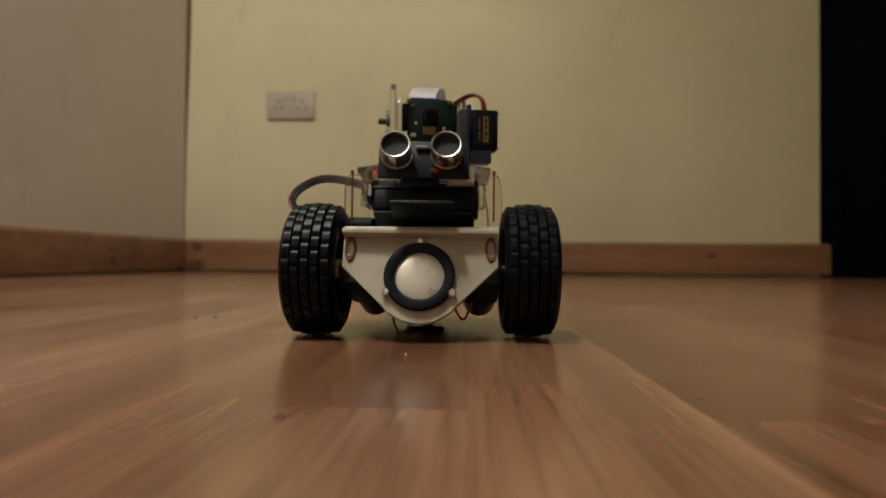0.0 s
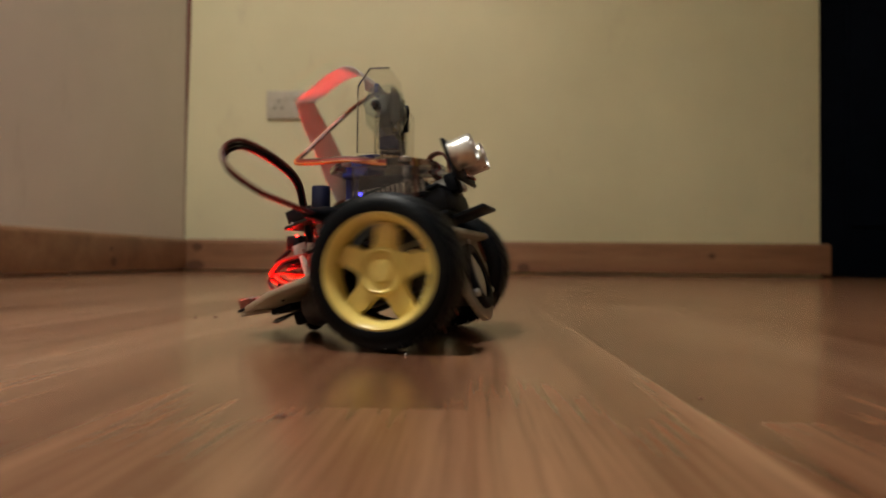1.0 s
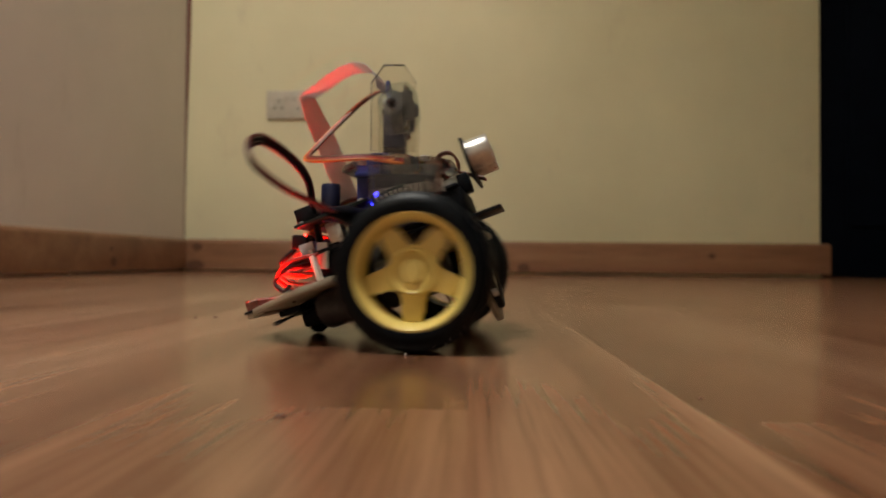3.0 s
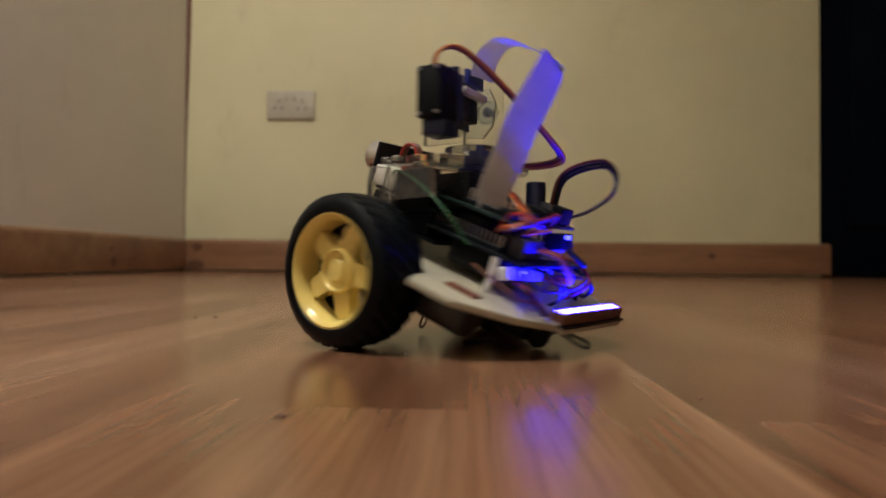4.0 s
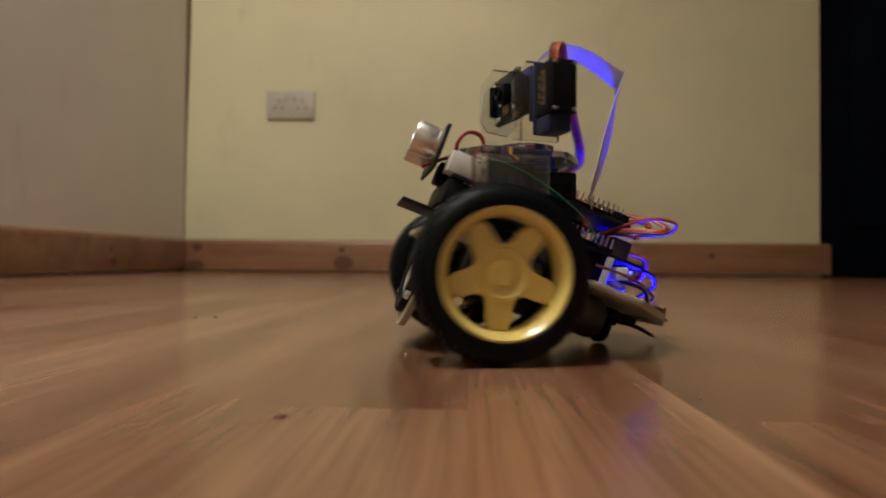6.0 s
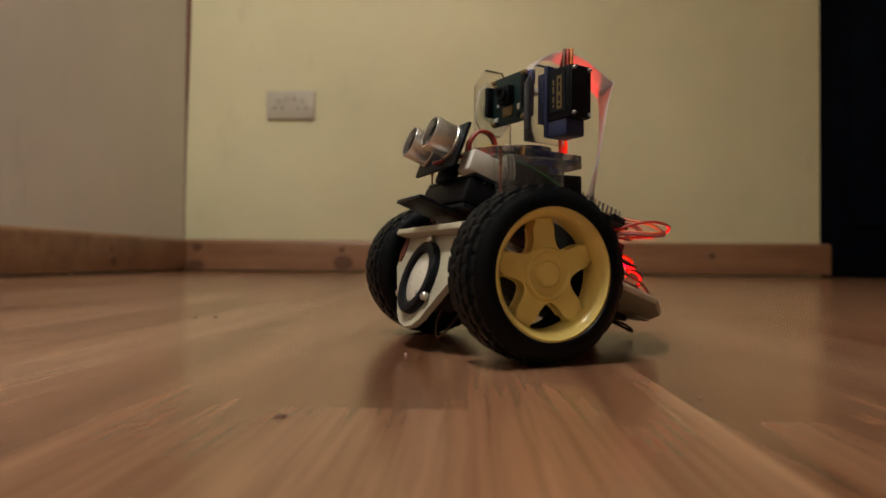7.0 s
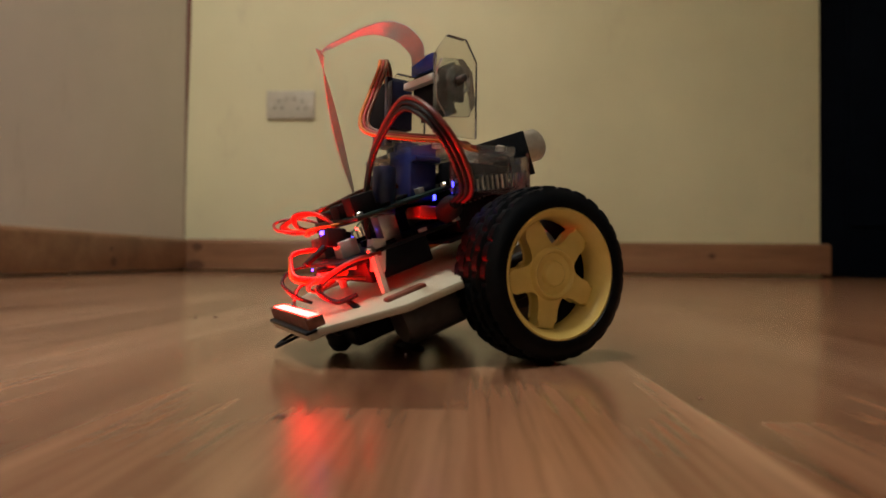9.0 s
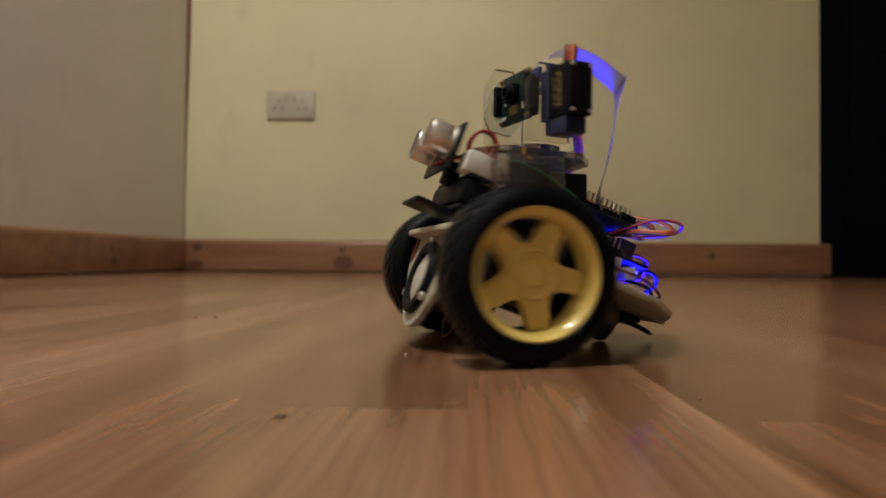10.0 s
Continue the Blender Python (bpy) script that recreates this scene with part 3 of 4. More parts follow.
    box(bm, (0.060, 0.056, 0.0016), (-0.026, 0.0, 0.0425), TILT, 0.0004)
    main = part("main_board", bm, M_PCB_GREEN, bot, "green single-board computer")
    for x, y, sx, sy, sz, mat, nm in ((-0.050, -0.004, 0.012, 0.010, 0.006, M_BLACK, "power_socket"), (-0.051, 0.016, 0.008, 0.020, 0.004, M_BLACK, "ribbon_socket"),
                                      (-0.050, -0.019, 0.010, 0.010, 0.008, M_BLACK, "terminal"), (-0.046, -0.016, 0.007, 0.007, 0.008, M_GREY, "capacitor"), (-0.030, -0.006, 0.014, 0.014, 0.0016, M_BLACK, "chip")):
        bm = bmesh.new()
        box(bm, (sx, sy, sz), (x, y, 0.0433 + sz / 2), TILT, 0.0006)
        part(nm, bm, mat, main)
    # chips, pins and screws on both boards
    rnd = random.Random(11)
    for board_ob, level in ((main, 0.0433), (lower, 0.0283)):
        for k in range(9):
            sx, sy, sz = rnd.uniform(0.002, 0.006), rnd.uniform(0.002, 0.006), rnd.uniform(0.001, 0.0035)
            bm = bmesh.new()
            box(bm, (sx, sy, sz), (rnd.uniform(-0.052, -0.014), rnd.uniform(-0.022, 0.024), level + sz / 2), TILT, 0.0002, 1)
            part("component", bm, rnd.choice((M_BLACK, M_BLACK, M_PALE, M_STEEL)), board_ob)
        pin_row(bot, 16, TILT @ pose(-0.052, 0.0235, level))
        for u, v in ((-0.053, -0.0225), (-0.012, -0.0225)):
            screw(board_ob, TILT @ pose(u, v, level + 0.0004), 0.0021)
    # front stack: black boards with a pin header, white sockets
    bm = bmesh.new()
    box(bm, (0.046, 0.050, 0.0018), (0.004, 0.001, 0.0205), TILT, 0.0004)
    tongue = part("front_board", bm, M_PCB_BLACK, bot, "black circuit board over the front panel")
    bm = bmesh.new()
    box(bm, (0.018, 0.030, 0.0018), (0.034, 0.001, 0.0185), TILT, 0.0004)
    part("board_tongue", bm, M_PCB_BLACK, tongue)
    bm = bmesh.new()
    box(bm, (0.040, 0.050, 0.011), (0.008, 0.001, 0.0275), TILT, 0.0012)
    part("control_box", bm, M_BLACK, bot, "black boxed control board")
    bm = bmesh.new()
    box(bm, (0.042, 0.052, 0.0016), (0.006, 0.001, 0.0345), TILT, 0.0004)
    head_board = part("sensor_board", bm, M_PCB_BLACK, bot, "black board under the distance sensor")
    for y in (-0.0225, 0.0245):
        pin_row(bot, 13, TILT @ pose(-0.010, y, 0.0262), 0.0080)
    for x, y, size, mat in ((0.0228, 0.0205, (0.0155, 0.0115, 0.0095), M_WHITE), (0.0070, 0.0205, (0.010, 0.012, 0.012), M_BLACK), (0.0120, -0.0190, (0.014, 0.009, 0.007), M_BLACK)):
        bm = bmesh.new()
        box(bm, size, (x, y, 0.0354 + size[2] / 2), TILT, 0.0007)
        box(bm, (size[0] * 0.75, size[1] * 0.7, 0.0012), (x, y, 0.0354 + size[2]), TILT, 0.0003)
        part("plug_socket", bm, mat, head_board)

    # distance sensor: slanted board and two barrels
    eye = TILT @ pose(0.0355, 0, 0.0452, 0, 0, 0)
    bm = bmesh.new()
    box(bm, (0.0016, 0.045, 0.0205), (0, 0.001, 0), eye, 0.0003)
    sensor = part("distance_sensor", bm, M_PCB_BLACK, bot, "ultrasonic distance sensor with two aluminium barrels")
    for s in (-1, 1):
        bm = bmesh.new()
        lathe(bm, [(0.0080, 0.0008), (0.0080, 0.0020), (0.0076, 0.0024), (0.0076, 0.0118), (0.0072, 0.0124), (0.0066, 0.0122), (0.0064, 0.0100)], eye @ turned((1, 0, 0), (0, s * 0.0124, 0.002)), 32)
        barrel = part("barrel", bm, M_STEEL, sensor, "aluminium barrel")
        bm = bmesh.new()
        lathe(bm, [(0.0067, 0.0098), (0.004, 0.0094), (0, 0.0092)], eye @ turned((1, 0, 0), (0, s * 0.0124, 0.002)), 24)
        part("mesh", bm, M_MESH, sensor, "dark wire mesh")
    bm = bmesh.new()
    box(bm, (0.003, 0.008, 0.002), (0.0012, 0.001, 0.006), eye, 0.0004)
    part("crystal", bm, M_GREY, sensor)
    bm = bmesh.new()
    box(bm, (0.006, 0.012, 0.010), (0.029, 0.001, 0.0370), TILT, 0.001)
    part("sensor_bracket", bm, M_BLACK, bot)

    # clear uprights and top deck, level
    for y in (0.031, -0.031):
        bm = bmesh.new()
        prism(bm, [(-0.028, 0.066), (-0.010, 0.066), (0.0055, 0.0650), (-0.0005, 0.0826), (-0.012, 0.0826), (-0.028, 0.0826)], 0.003, Matrix.Translation((0, y, 0)) @ pose(0, 0, 0, 90, 0, 0), 0.0003)
        part("side_plate", bm, M_CLEAR, bot, "clear acrylic side plate")
    bm = bmesh.new()
    deck = [(0.010, 0.020), (0.001, 0.035), (-0.035, 0.035), (-0.045, 0.022)]
    prism(bm, deck + [(x, -y) for x, y in reversed(deck)], 0.003, pose(0, 0, 0.0845, 0, -3, 0), 0.0003)
    part("top_deck", bm, M_CLEAR, bot, "clear acrylic top deck")
    for x, y in ((-0.002, 0.028), (-0.002, -0.028), (-0.033, 0.028), (-0.033, -0.028)):
        screw(bot, pose(x, y, 0.0862 + 0.052 * x), 0.0024)
    for y in (0.0345, -0.0345):
        bm = bmesh.new()
        prism(bm, [(-0.0065, 0.056), (0.0065, 0.056), (0.0065, 0.074), (0.0045, 0.0815), (-0.0065, 0.0820)], 0.003, Matrix.Translation((0.003, y, 0)) @ Matrix(((0, 0, 1, 0), (1 if y > 0 else -1, 0, 0, 0), (0, 1, 0, 0), (0, 0, 0, 1))), 0.0003)
        part("corner_bracket", bm, M_CLEAR, bot, "clear acrylic corner bracket")
        bm = bmesh.new()
        lathe(bm, [(0, 0), (0.0005, 0), (0.0005, 0.024), (0.0009, 0.0242), (0.0009, 0.0260), (0, 0.0260)], pose(0.0065, y * 1.06, 0.0575), 10)
        part("spacer", bm, M_RUST, bot, "thin brown threaded spacer")
    # pan servo hanging under the deck
    bm = bmesh.new()
    box(bm, (0.0125, 0.0228, 0.0225), (-0.033, -0.004, 0.0745), None, 0.001)
    box(bm, (0.0120, 0.0320, 0.0025), (-0.033, -0.004, 0.0800), None, 0.0006)
    lathe(bm, [(0.0058, 0), (0.0058, 0.004), (0.0024, 0.0042), (0.0024, 0.007), (0, 0.007)], pose(-0.033, 0.002, 0.0855), 20)
    part("pan_servo", bm, M_BLUE, bot, "blue micro servo under the deck")

    bm = bmesh.new()
    lathe(bm, [(0, 0), (0.0044, 0), (0.0048, 0.0005), (0.0048, 0.0012), (0.0045, 0.0018), (0.0048, 0.0026), (0.0048, 0.0185), (0.0044, 0.0194), (0.0036, 0.0195), (0, 0.0193)], pose(-0.0520, -0.0175, 0.0560), 28)
    part("capacitor", bm, M_SERVO, bot, "tall dark navy capacitor")
    bm = bmesh.new()
    box(bm, (0.0085, 0.0110, 0.0075), (-0.0705, -0.0075, 0.0462), pose(0, 0, 0), 0.001)
    box(bm, (0.0040, 0.0070, 0.0050), (-0.0655, -0.0075, 0.0462), None, 0.0006)
    module = part("light_module", bm, M_BLACK, bot, "small black plug with a blue light")
    bm = bmesh.new()
    box(bm, (0.0006, 0.0044, 0.0018), (-0.0749, -0.0075, 0.0480), None, 0.0002)
    part("lens", bm, M_DOT_BLUE, module, "glowing blue light")
    for at, aim, ln, r in (((-0.0740, -0.0090, 0.0425), (-0.75, -0.1, -0.7), 0.011, 0.0013), ((-0.0650, -0.0080, 0.0345), (-1, 0.1, -0.15), 0.012, 0.0013), ((-0.0700, -0.0250, 0.0215), (0.5, -0.7, -0.45), 0.010, 0.0012)):
        bm = bmesh.new()
        lathe(bm, [(0, 0), (r * 0.8, 0), (r, 0.0006), (r * 1.05, ln / 2), (r, ln - 0.0006), (r * 0.8, ln), (0, ln)], turned(aim, at), 12)
        part("wire_sleeve", bm, M_BLACK, bot, "black shrink sleeve on a wire")
    # dark modules between the deck and the boards
    for x, y, z, size, mat, nm, lb in ((-0.012, -0.022, 0.0735, (0.030, 0.010, 0.011), M_BLACK, "pin_block", "black pin block"),
                                       (-0.030, 0.019, 0.0690, (0.026, 0.012, 0.016), M_BLACK, "relay", "black relay module"), (-0.013, 0.024, 0.0700, (0.020, 0.010, 0.020), M_BLACK, "pin_block", "black pin block")):
        bm = bmesh.new()
        box(bm, size, (x, y, z), None, 0.0008)
        for k in range(4):
            box(bm, (size[0] * 0.12, size[1] + 0.0006, size[2] * 0.5), (x - size[0] * 0.36 + k * size[0] * 0.24, y, z), None, 0.0002)
        part(nm, bm, mat, bot, lb)
    pin_row(bot, 14, pose(-0.025, -0.0275, 0.0628, 0, -9, 0), 0.0075)
    # head: clear fork, tilt servo, camera; it is panned a little to its left
    pan = pose(-0.0255, 0, 0) @ pose(0, 0, 0, 0, 0, 9) @ pose(0.0275, 0, 0)
    bm = bmesh.new()
    lathe(bm, [(0, 0), (0.016, 0), (0.016, 0.0025), (0.0135, 0.0030), (0.0135, 0.0072), (0, 0.0072)], pose(-0.0265, 0, 0.0846), 32)
    part("turntable", bm, M_CLEAR, bot, "clear acrylic turntable")
    fork = [(-0.0112, 0), (0.0112, 0), (0.0112, 0.034), (0.0050, 0.043), (-0.0050, 0.043), (-0.0112, 0.034)]
    for y, lower in ((0.0195, 0.0075), (-0.0195, 0)):
        bm = bmesh.new()
        prism(bm, [(u, v - lower if v else v) for u, v in fork], 0.0028, pan @ pose(-0.0245, y, 0.0915) @ pose(0, 0, 0, 90, 0, 0), 0.0003)
        part("fork_arm", bm, M_CLEAR, bot, "clear acrylic head bracket with clipped corners")
    bm = bmesh.new()
    box(bm, (0.0122, 0.0140, 0.0230), (-0.0275, 0.0318, 0.1115), pan, 0.0008)
    box(bm, (0.0118, 0.0014, 0.0226), (-0.0275, 0.0393, 0.1115), pan, 0.0006)
    servo = part("tilt_servo", bm, M_BLACK, bot, "black micro servo on the head bracket")
    bm = bmesh.new()
    box(bm, (0.0122, 0.0024, 0.0325), (-0.0275, 0.0234, 0.1095), pan, 0.0006)
    box(bm, (0.0120, 0.0042, 0.0228), (-0.0275, 0.0200, 0.1115), pan, 0.0008)
    part("ear_plate", bm, M_SERVO, servo, "navy mounting ears")
    bm = bmesh.new()
    box(bm, (0.0110, 0.0130, 0.0075), (-0.0275, 0.0300, 0.0965), pan, 0.0008)
    part("gear_case", bm, M_SERVO, servo, "navy gear case")
    bm = bmesh.new()
    box(bm, (0.0003, 0.0095, 0.0170), (-0.02125, 0.0316, 0.1118), pan)
    label = part("label", bm, M_PCB_BLACK, servo, "black and gold printed label")
    bm = bmesh.new()
    box(bm, (0.0002, 0.0030, 0.0145), (-0.02105, 0.0329, 0.1118), pan)
    part("print_bar", bm, M_GOLD, label, "gold printed panel")
    for dz, hgt in ((0.0048, 0.0022), (0.0014, 0.0030), (-0.0028, 0.0026), (-0.0056, 0.0012)):
        bm = bmesh.new()
        box(bm, (0.0002, 0.0010, hgt), (-0.02085, 0.0330, 0.1118 + dz), pan)
        part("print_bar", bm, M_PCB_BLACK, label, "dark printed bar")
        bm = bmesh.new()
        box(bm, (0.0002, 0.0008, hgt), (-0.02105, 0.0292, 0.1118 + dz), pan)
        part("print_bar", bm, M_GOLD, label, "gold printed bar")
    for dx in (-0.0046, 0.0046):
        for dz in (-0.0098, 0.0098):
            screw(servo, pan @ turned((0, 1, 0), (-0.0275 + dx, 0.0400, 0.1115 + dz)), 0.0009)
    bm = bmesh.new()
    box(bm, (0.0016, 0.0245, 0.0235), (-0.0195, 0.0005, 0.1150), pan, 0.0003)
    camb = part("camera_board", bm, M_PCB_GREEN, bot, "green camera module board")
    bm = bmesh.new()
    box(bm, (0.0040, 0.0085, 0.0085), (-0.0170, 0.0005, 0.1168), pan, 0.0006)
    lathe(bm, [(0.0034, 0), (0.0034, 0.0018), (0.0024, 0.0020), (0.0020, 0.0008), (0, 0.0008)], pan @ turned((1, 0, 0), (-0.0150, 0.0005, 0.1168)), 24)
    part("lens", bm, M_BLACK, camb, "black camera lens")
    bm = bmesh.new()
    box(bm, (0.0012, 0.0072, 0.0046), (-0.0183, 0.0005, 0.1092), pan, 0.0003)
    part("flex_plug", bm, M_GOLD, camb, "tan flexible lead of the lens")
    for y, z, sy, sz, mat in ((-0.0085, 0.1065, 0.0030, 0.0020, M_PALE), (0.0080, 0.1062, 0.0022, 0.0022, M_BLACK), (-0.0090, 0.1230, 0.0024, 0.0014, M_GOLD), (0.0086, 0.1100, 0.0016, 0.0030, M_STEEL), (-0.0070, 0.1132, 0.0016, 0.0016, M_PALE)):
        bm = bmesh.new()
        box(bm, (0.0010, sy, sz), (-0.0183, y, z), pan, 0.0002, 1)
        part("component", bm, mat, camb)
    for y in (-0.0108, 0.0118):
        for z in (0.1048, 0.1252):
            screw(camb, pan @ turned((1, 0, 0), (-0.0187, y, z)), 0.0014, M_GOLD)
    # black clips on both edges of the board, on a clear cradle
    for y in (-0.0132, 0.0142):
        bm = bmesh.new()
        box(bm, (0.0052, 0.0030, 0.0150), (-0.0180, y, 0.1160), pan, 0.0009)
        part("side_clip", bm, M_BLACK, camb, "black clip on the edge of the camera board")
    bm = bmesh.new()
    box(bm, (0.0060, 0.0200, 0.0180), (-0.0236, 0.0005, 0.1150), pan, 0.0012)
    part("camera_cradle", bm, M_BLACK, bot, "black camera cradle")
    bm = bmesh.new()
    box(bm, (0.0040, 0.0230, 0.0034), (-0.0290, 0.0005, 0.1185), pan, 0.0006)
    part("ledge", bm, M_WHITE, bot, "white plastic ledge behind the camera")
    bm = bmesh.new()
    box(bm, (0.0022, 0.0170, 0.0072), (-0.0285, -0.0010, 0.1262), pan, 0.0004)
    part("ribbon_clip", bm, M_BLUE, camb, "blue ribbon cable clip")
    # cheek of the cradle: a clear octagon with a toothed hub and a screw
    cheek = [(-0.0100, -0.0060), (-0.0055, -0.0128), (0.0060, -0.0128), (0.0105, -0.0070), (0.0105, 0.0070), (0.0060, 0.0128), (-0.0055, 0.0128), (-0.0100, 0.0060)]
    bm = bmesh.new()
    prism(bm, cheek, 0.0024, pan @ pose(-0.0225, -0.0162, 0.1135) @ pose(0, 0, 0, 90, 0, 0) @ pose(0, 0, 0, 0, 0, 8), 0.0004)
    part("cheek_plate", bm, M_FROST, bot, "scuffed clear acrylic cheek plate")
    bm = bmesh.new()
    teeth = [((0.0064 if k % 2 else 0.0056) * math.cos(math.pi * k / 9), (0.0064 if k % 2 else 0.0056) * math.sin(math.pi * k / 9)) for k in range(18)]
    prism(bm, teeth, 0.0020, pan @ pose(-0.0255, -0.0224, 0.1150) @ pose(0, 0, 0, 90, 0, 0), 0.0003)
    hub = part("pivot_disc", bm, M_FROST, bot, "clear toothed pivot disc")
    bm = bmesh.new()
    lathe(bm, [(0.0026, 0), (0.0026, 0.0016), (0.0016, 0.0018), (0.0016, 0.0058), (0.0009, 0.0064), (0, 0.0064)], pan @ turned((0, -1, 0), (-0.0255, -0.0212, 0.1150)), 14)
    part("pivot_screw", bm, M_GREY, hub, "dark steel screw")

    # flat ribbon cable from the camera over the top and down to the main board
    bm = bmesh.new()
    path = [(-0.0300, -0.003, 0.1265), (-0.0312, -0.003, 0.1325), (-0.0370, -0.001, 0.1384), (-0.0460, 0.001, 0.1402), (-0.0560, 0.002, 0.1368), (-0.0660, 0.003, 0.1306),
            (-0.0726, 0.003, 0.1264), (-0.0728, 0.004, 0.1238), (-0.0695, 0.007, 0.1140), (-0.0640, 0.012, 0.1000), (-0.0580, 0.0155, 0.0830), (-0.0525, 0.018, 0.0690), (-0.0510, 0.019, 0.0590)]
    band(bm, path, [(0.1, 1, 0), (0.1, 1, 0), (0.05, 1, -0.03), (0, 1, -0.03), (0, 1, 0), (0, 1, 0.02), (0.02, 1, 0.08), (0.2, 1, 0.2), (0.38, 0.95, 0.28), (0.47, 0.87, 0.34), (0.48, 0.87, 0.2), (0.4, 0.9, 0), (0.2, 1, 0)], 0.016, 0.0004)
    part("ribbon_cable", bm, M_RIBBON, bot, "white flat ribbon cable in a loop", 60)

    # wires
    def wires(name, pts, mats, r, label):
        top = None
        n = len(mats)
        for k, mt in enumerate(mats):
            bm = bmesh.new()
            tube(bm, pts, r, 8, 7, 0, ((k - (n - 1) / 2) * 2 * r, 0))
            top_k = part(name, bm, mt, bot, label, 60)
            top = top or top_k
        return top

    servo_set = [M_BROWN_WIRE, M_RED_WIRE, M_ORANGE_WIRE]
    wires("servo_lead", [(-0.0290, 0.033, 0.1225), (-0.0305, 0.031, 0.1310), (-0.0360, 0.023, 0.1335), (-0.0430, 0.008, 0.1240), (-0.0530, -0.006, 0.1080), (-0.0610, -0.017, 0.0940),
                         (-0.0610, -0.026, 0.0875), (-0.0490, -0.031, 0.0860), (-0.0300, -0.031, 0.0865), (-0.0130, -0.025, 0.0850)], servo_set, 0.0008, "servo lead of three thin wires")
    wires("servo_lead", [(-0.0400, -0.004, 0.0700), (-0.0520, 0.004, 0.0680), (-0.0660, 0.016, 0.0600), (-0.0760, 0.030, 0.0560), (-0.0800, 0.036, 0.0520), (-0.0740, 0.040, 0.0500),
                         (-0.0640, 0.030, 0.0510), (-0.0600, 0.018, 0.0500)], servo_set, 0.0006, "servo lead of three thin wires")
    wires("jumper_wire", [(-0.0550, 0.020, 0.0500), (-0.0720, 0.034, 0.0560), (-0.0830, 0.038, 0.0540), (-0.0830, 0.030, 0.0500), (-0.0700, 0.020, 0.0490)], [M_RED_WIRE], 0.0007, "red jumper wire")
    wires("jumper_wire", [(-0.0620, 0.008, 0.0430), (-0.0800, 0.012, 0.0400), (-0.0830, 0.010, 0.0350), (-0.0820, 0.004, 0.0290), (-0.0720, 0.000, 0.0290), (-0.0620, -0.002, 0.0330)], [M_RED_WIRE, M_ORANGE_WIRE], 0.0009, "red jumper wire")
    wires("jumper_wire", [(-0.0600, 0.014, 0.0360), (-0.0780, 0.020, 0.0330), (-0.0850, 0.016, 0.0270), (-0.0800, 0.010, 0.0210), (-0.0740, 0.008, 0.0185)], [M_BLACK_WIRE], 0.0008, "black jumper wire")
    wires("jumper_wire", [(-0.0560, -0.016, 0.0380), (-0.0700, -0.022, 0.0340), (-0.0800, -0.020, 0.0260), (-0.0740, -0.024, 0.0210), (-0.0680, -0.030, 0.0240)], [M_BLACK_WIRE], 0.0010, "black jumper wire")
    wires("jumper_wire", [(-0.0640, 0.022, 0.0290), (-0.0740, 0.026, 0.0250), (-0.0780, 0.022, 0.0185), (-0.0790, 0.018, 0.0140)], [M_RED_WIRE, M_BLACK_WIRE], 0.0007, "thin wire to the light strip")
    wires("sensor_lead", [(0.0240, 0.006, 0.0805), (0.0150, 0.010, 0.0835), (0.0098, 0.011, 0.0850), (0.0088, 0.012, 0.0905), (0.0060, 0.0125, 0.0945), (0.0025, 0.013, 0.0957), (-0.0018, 0.013, 0.0938), (-0.0034, 0.0138, 0.0885),
                          (-0.0010, 0.0160, 0.0850), (0.0040, 0.018, 0.0795)], [M_BROWN_WIRE, M_BROWN_WIRE, M_RED_WIRE], 0.0008, "brown and red leads of the distance sensor in a loop")
    wires("sensor_lead", [(0.0075, 0.014, 0.0865), (0.0020, 0.016, 0.0880), (-0.0040, 0.018, 0.0885), (-0.0100, 0.020, 0.0872), (-0.0160, 0.023, 0.0820)], [M_ORANGE_WIRE, M_YELLOW_WIRE, M_BROWN_WIRE], 0.0006, "orange, yellow and brown leads over the white plug")
    wires("sensor_lead", [(0.0100, 0.020, 0.0770), (-0.0050, 0.030, 0.0800), (-0.0250, 0.034, 0.0700), (-0.0420, 0.036, 0.0560), (-0.0500, 0.034, 0.0440)], [M_GREEN_WIRE], 0.0004, "thin green wire")
    wires("jumper_wire", [(-0.0640, -0.004, 0.0480), (-0.0740, 0.002, 0.0560), (-0.0800, 0.014, 0.0560), (-0.0760, 0.026, 0.0520), (-0.0660, 0.028, 0.0500)], [M_RED_WIRE, M_BROWN_WIRE], 0.0007, "red and brown jumper wires")
    wires("jumper_wire", [(-0.0600, -0.018, 0.0300), (-0.0740, -0.018, 0.0300), (-0.0800, -0.014, 0.0290), (-0.0790, -0.004, 0.0250), (-0.0720, 0.006, 0.0240), (-0.0640, 0.008, 0.0280)], [M_BROWN_WIRE], 0.0009, "brown jumper wire")
    wires("jumper_wire", [(-0.0560, -0.024, 0.0400), (-0.0700, -0.026, 0.0360), (-0.0790, -0.020, 0.0280), (-0.0750, -0.012, 0.0220), (-0.0700, -0.010, 0.0205)], [M_RED_WIRE], 0.0009, "red jumper wire")
    wires("jumper_wire", [(-0.0480, -0.020, 0.0600), (-0.0560, -0.014, 0.0560), (-0.0660, -0.006, 0.0520), (-0.0740, 0.010, 0.0500), (-0.0720, 0.024, 0.0480)], [M_ORANGE_WIRE, M_BROWN_WIRE], 0.0007, "orange and brown jumper wires")
    wires("jumper_wire", [(-0.0500, 0.030, 0.0360), (-0.0640, 0.036, 0.0300), (-0.0740, 0.034, 0.0230), (-0.0780, 0.026, 0.0200)], [M_BROWN_WIRE], 0.0007, "brown jumper wire")
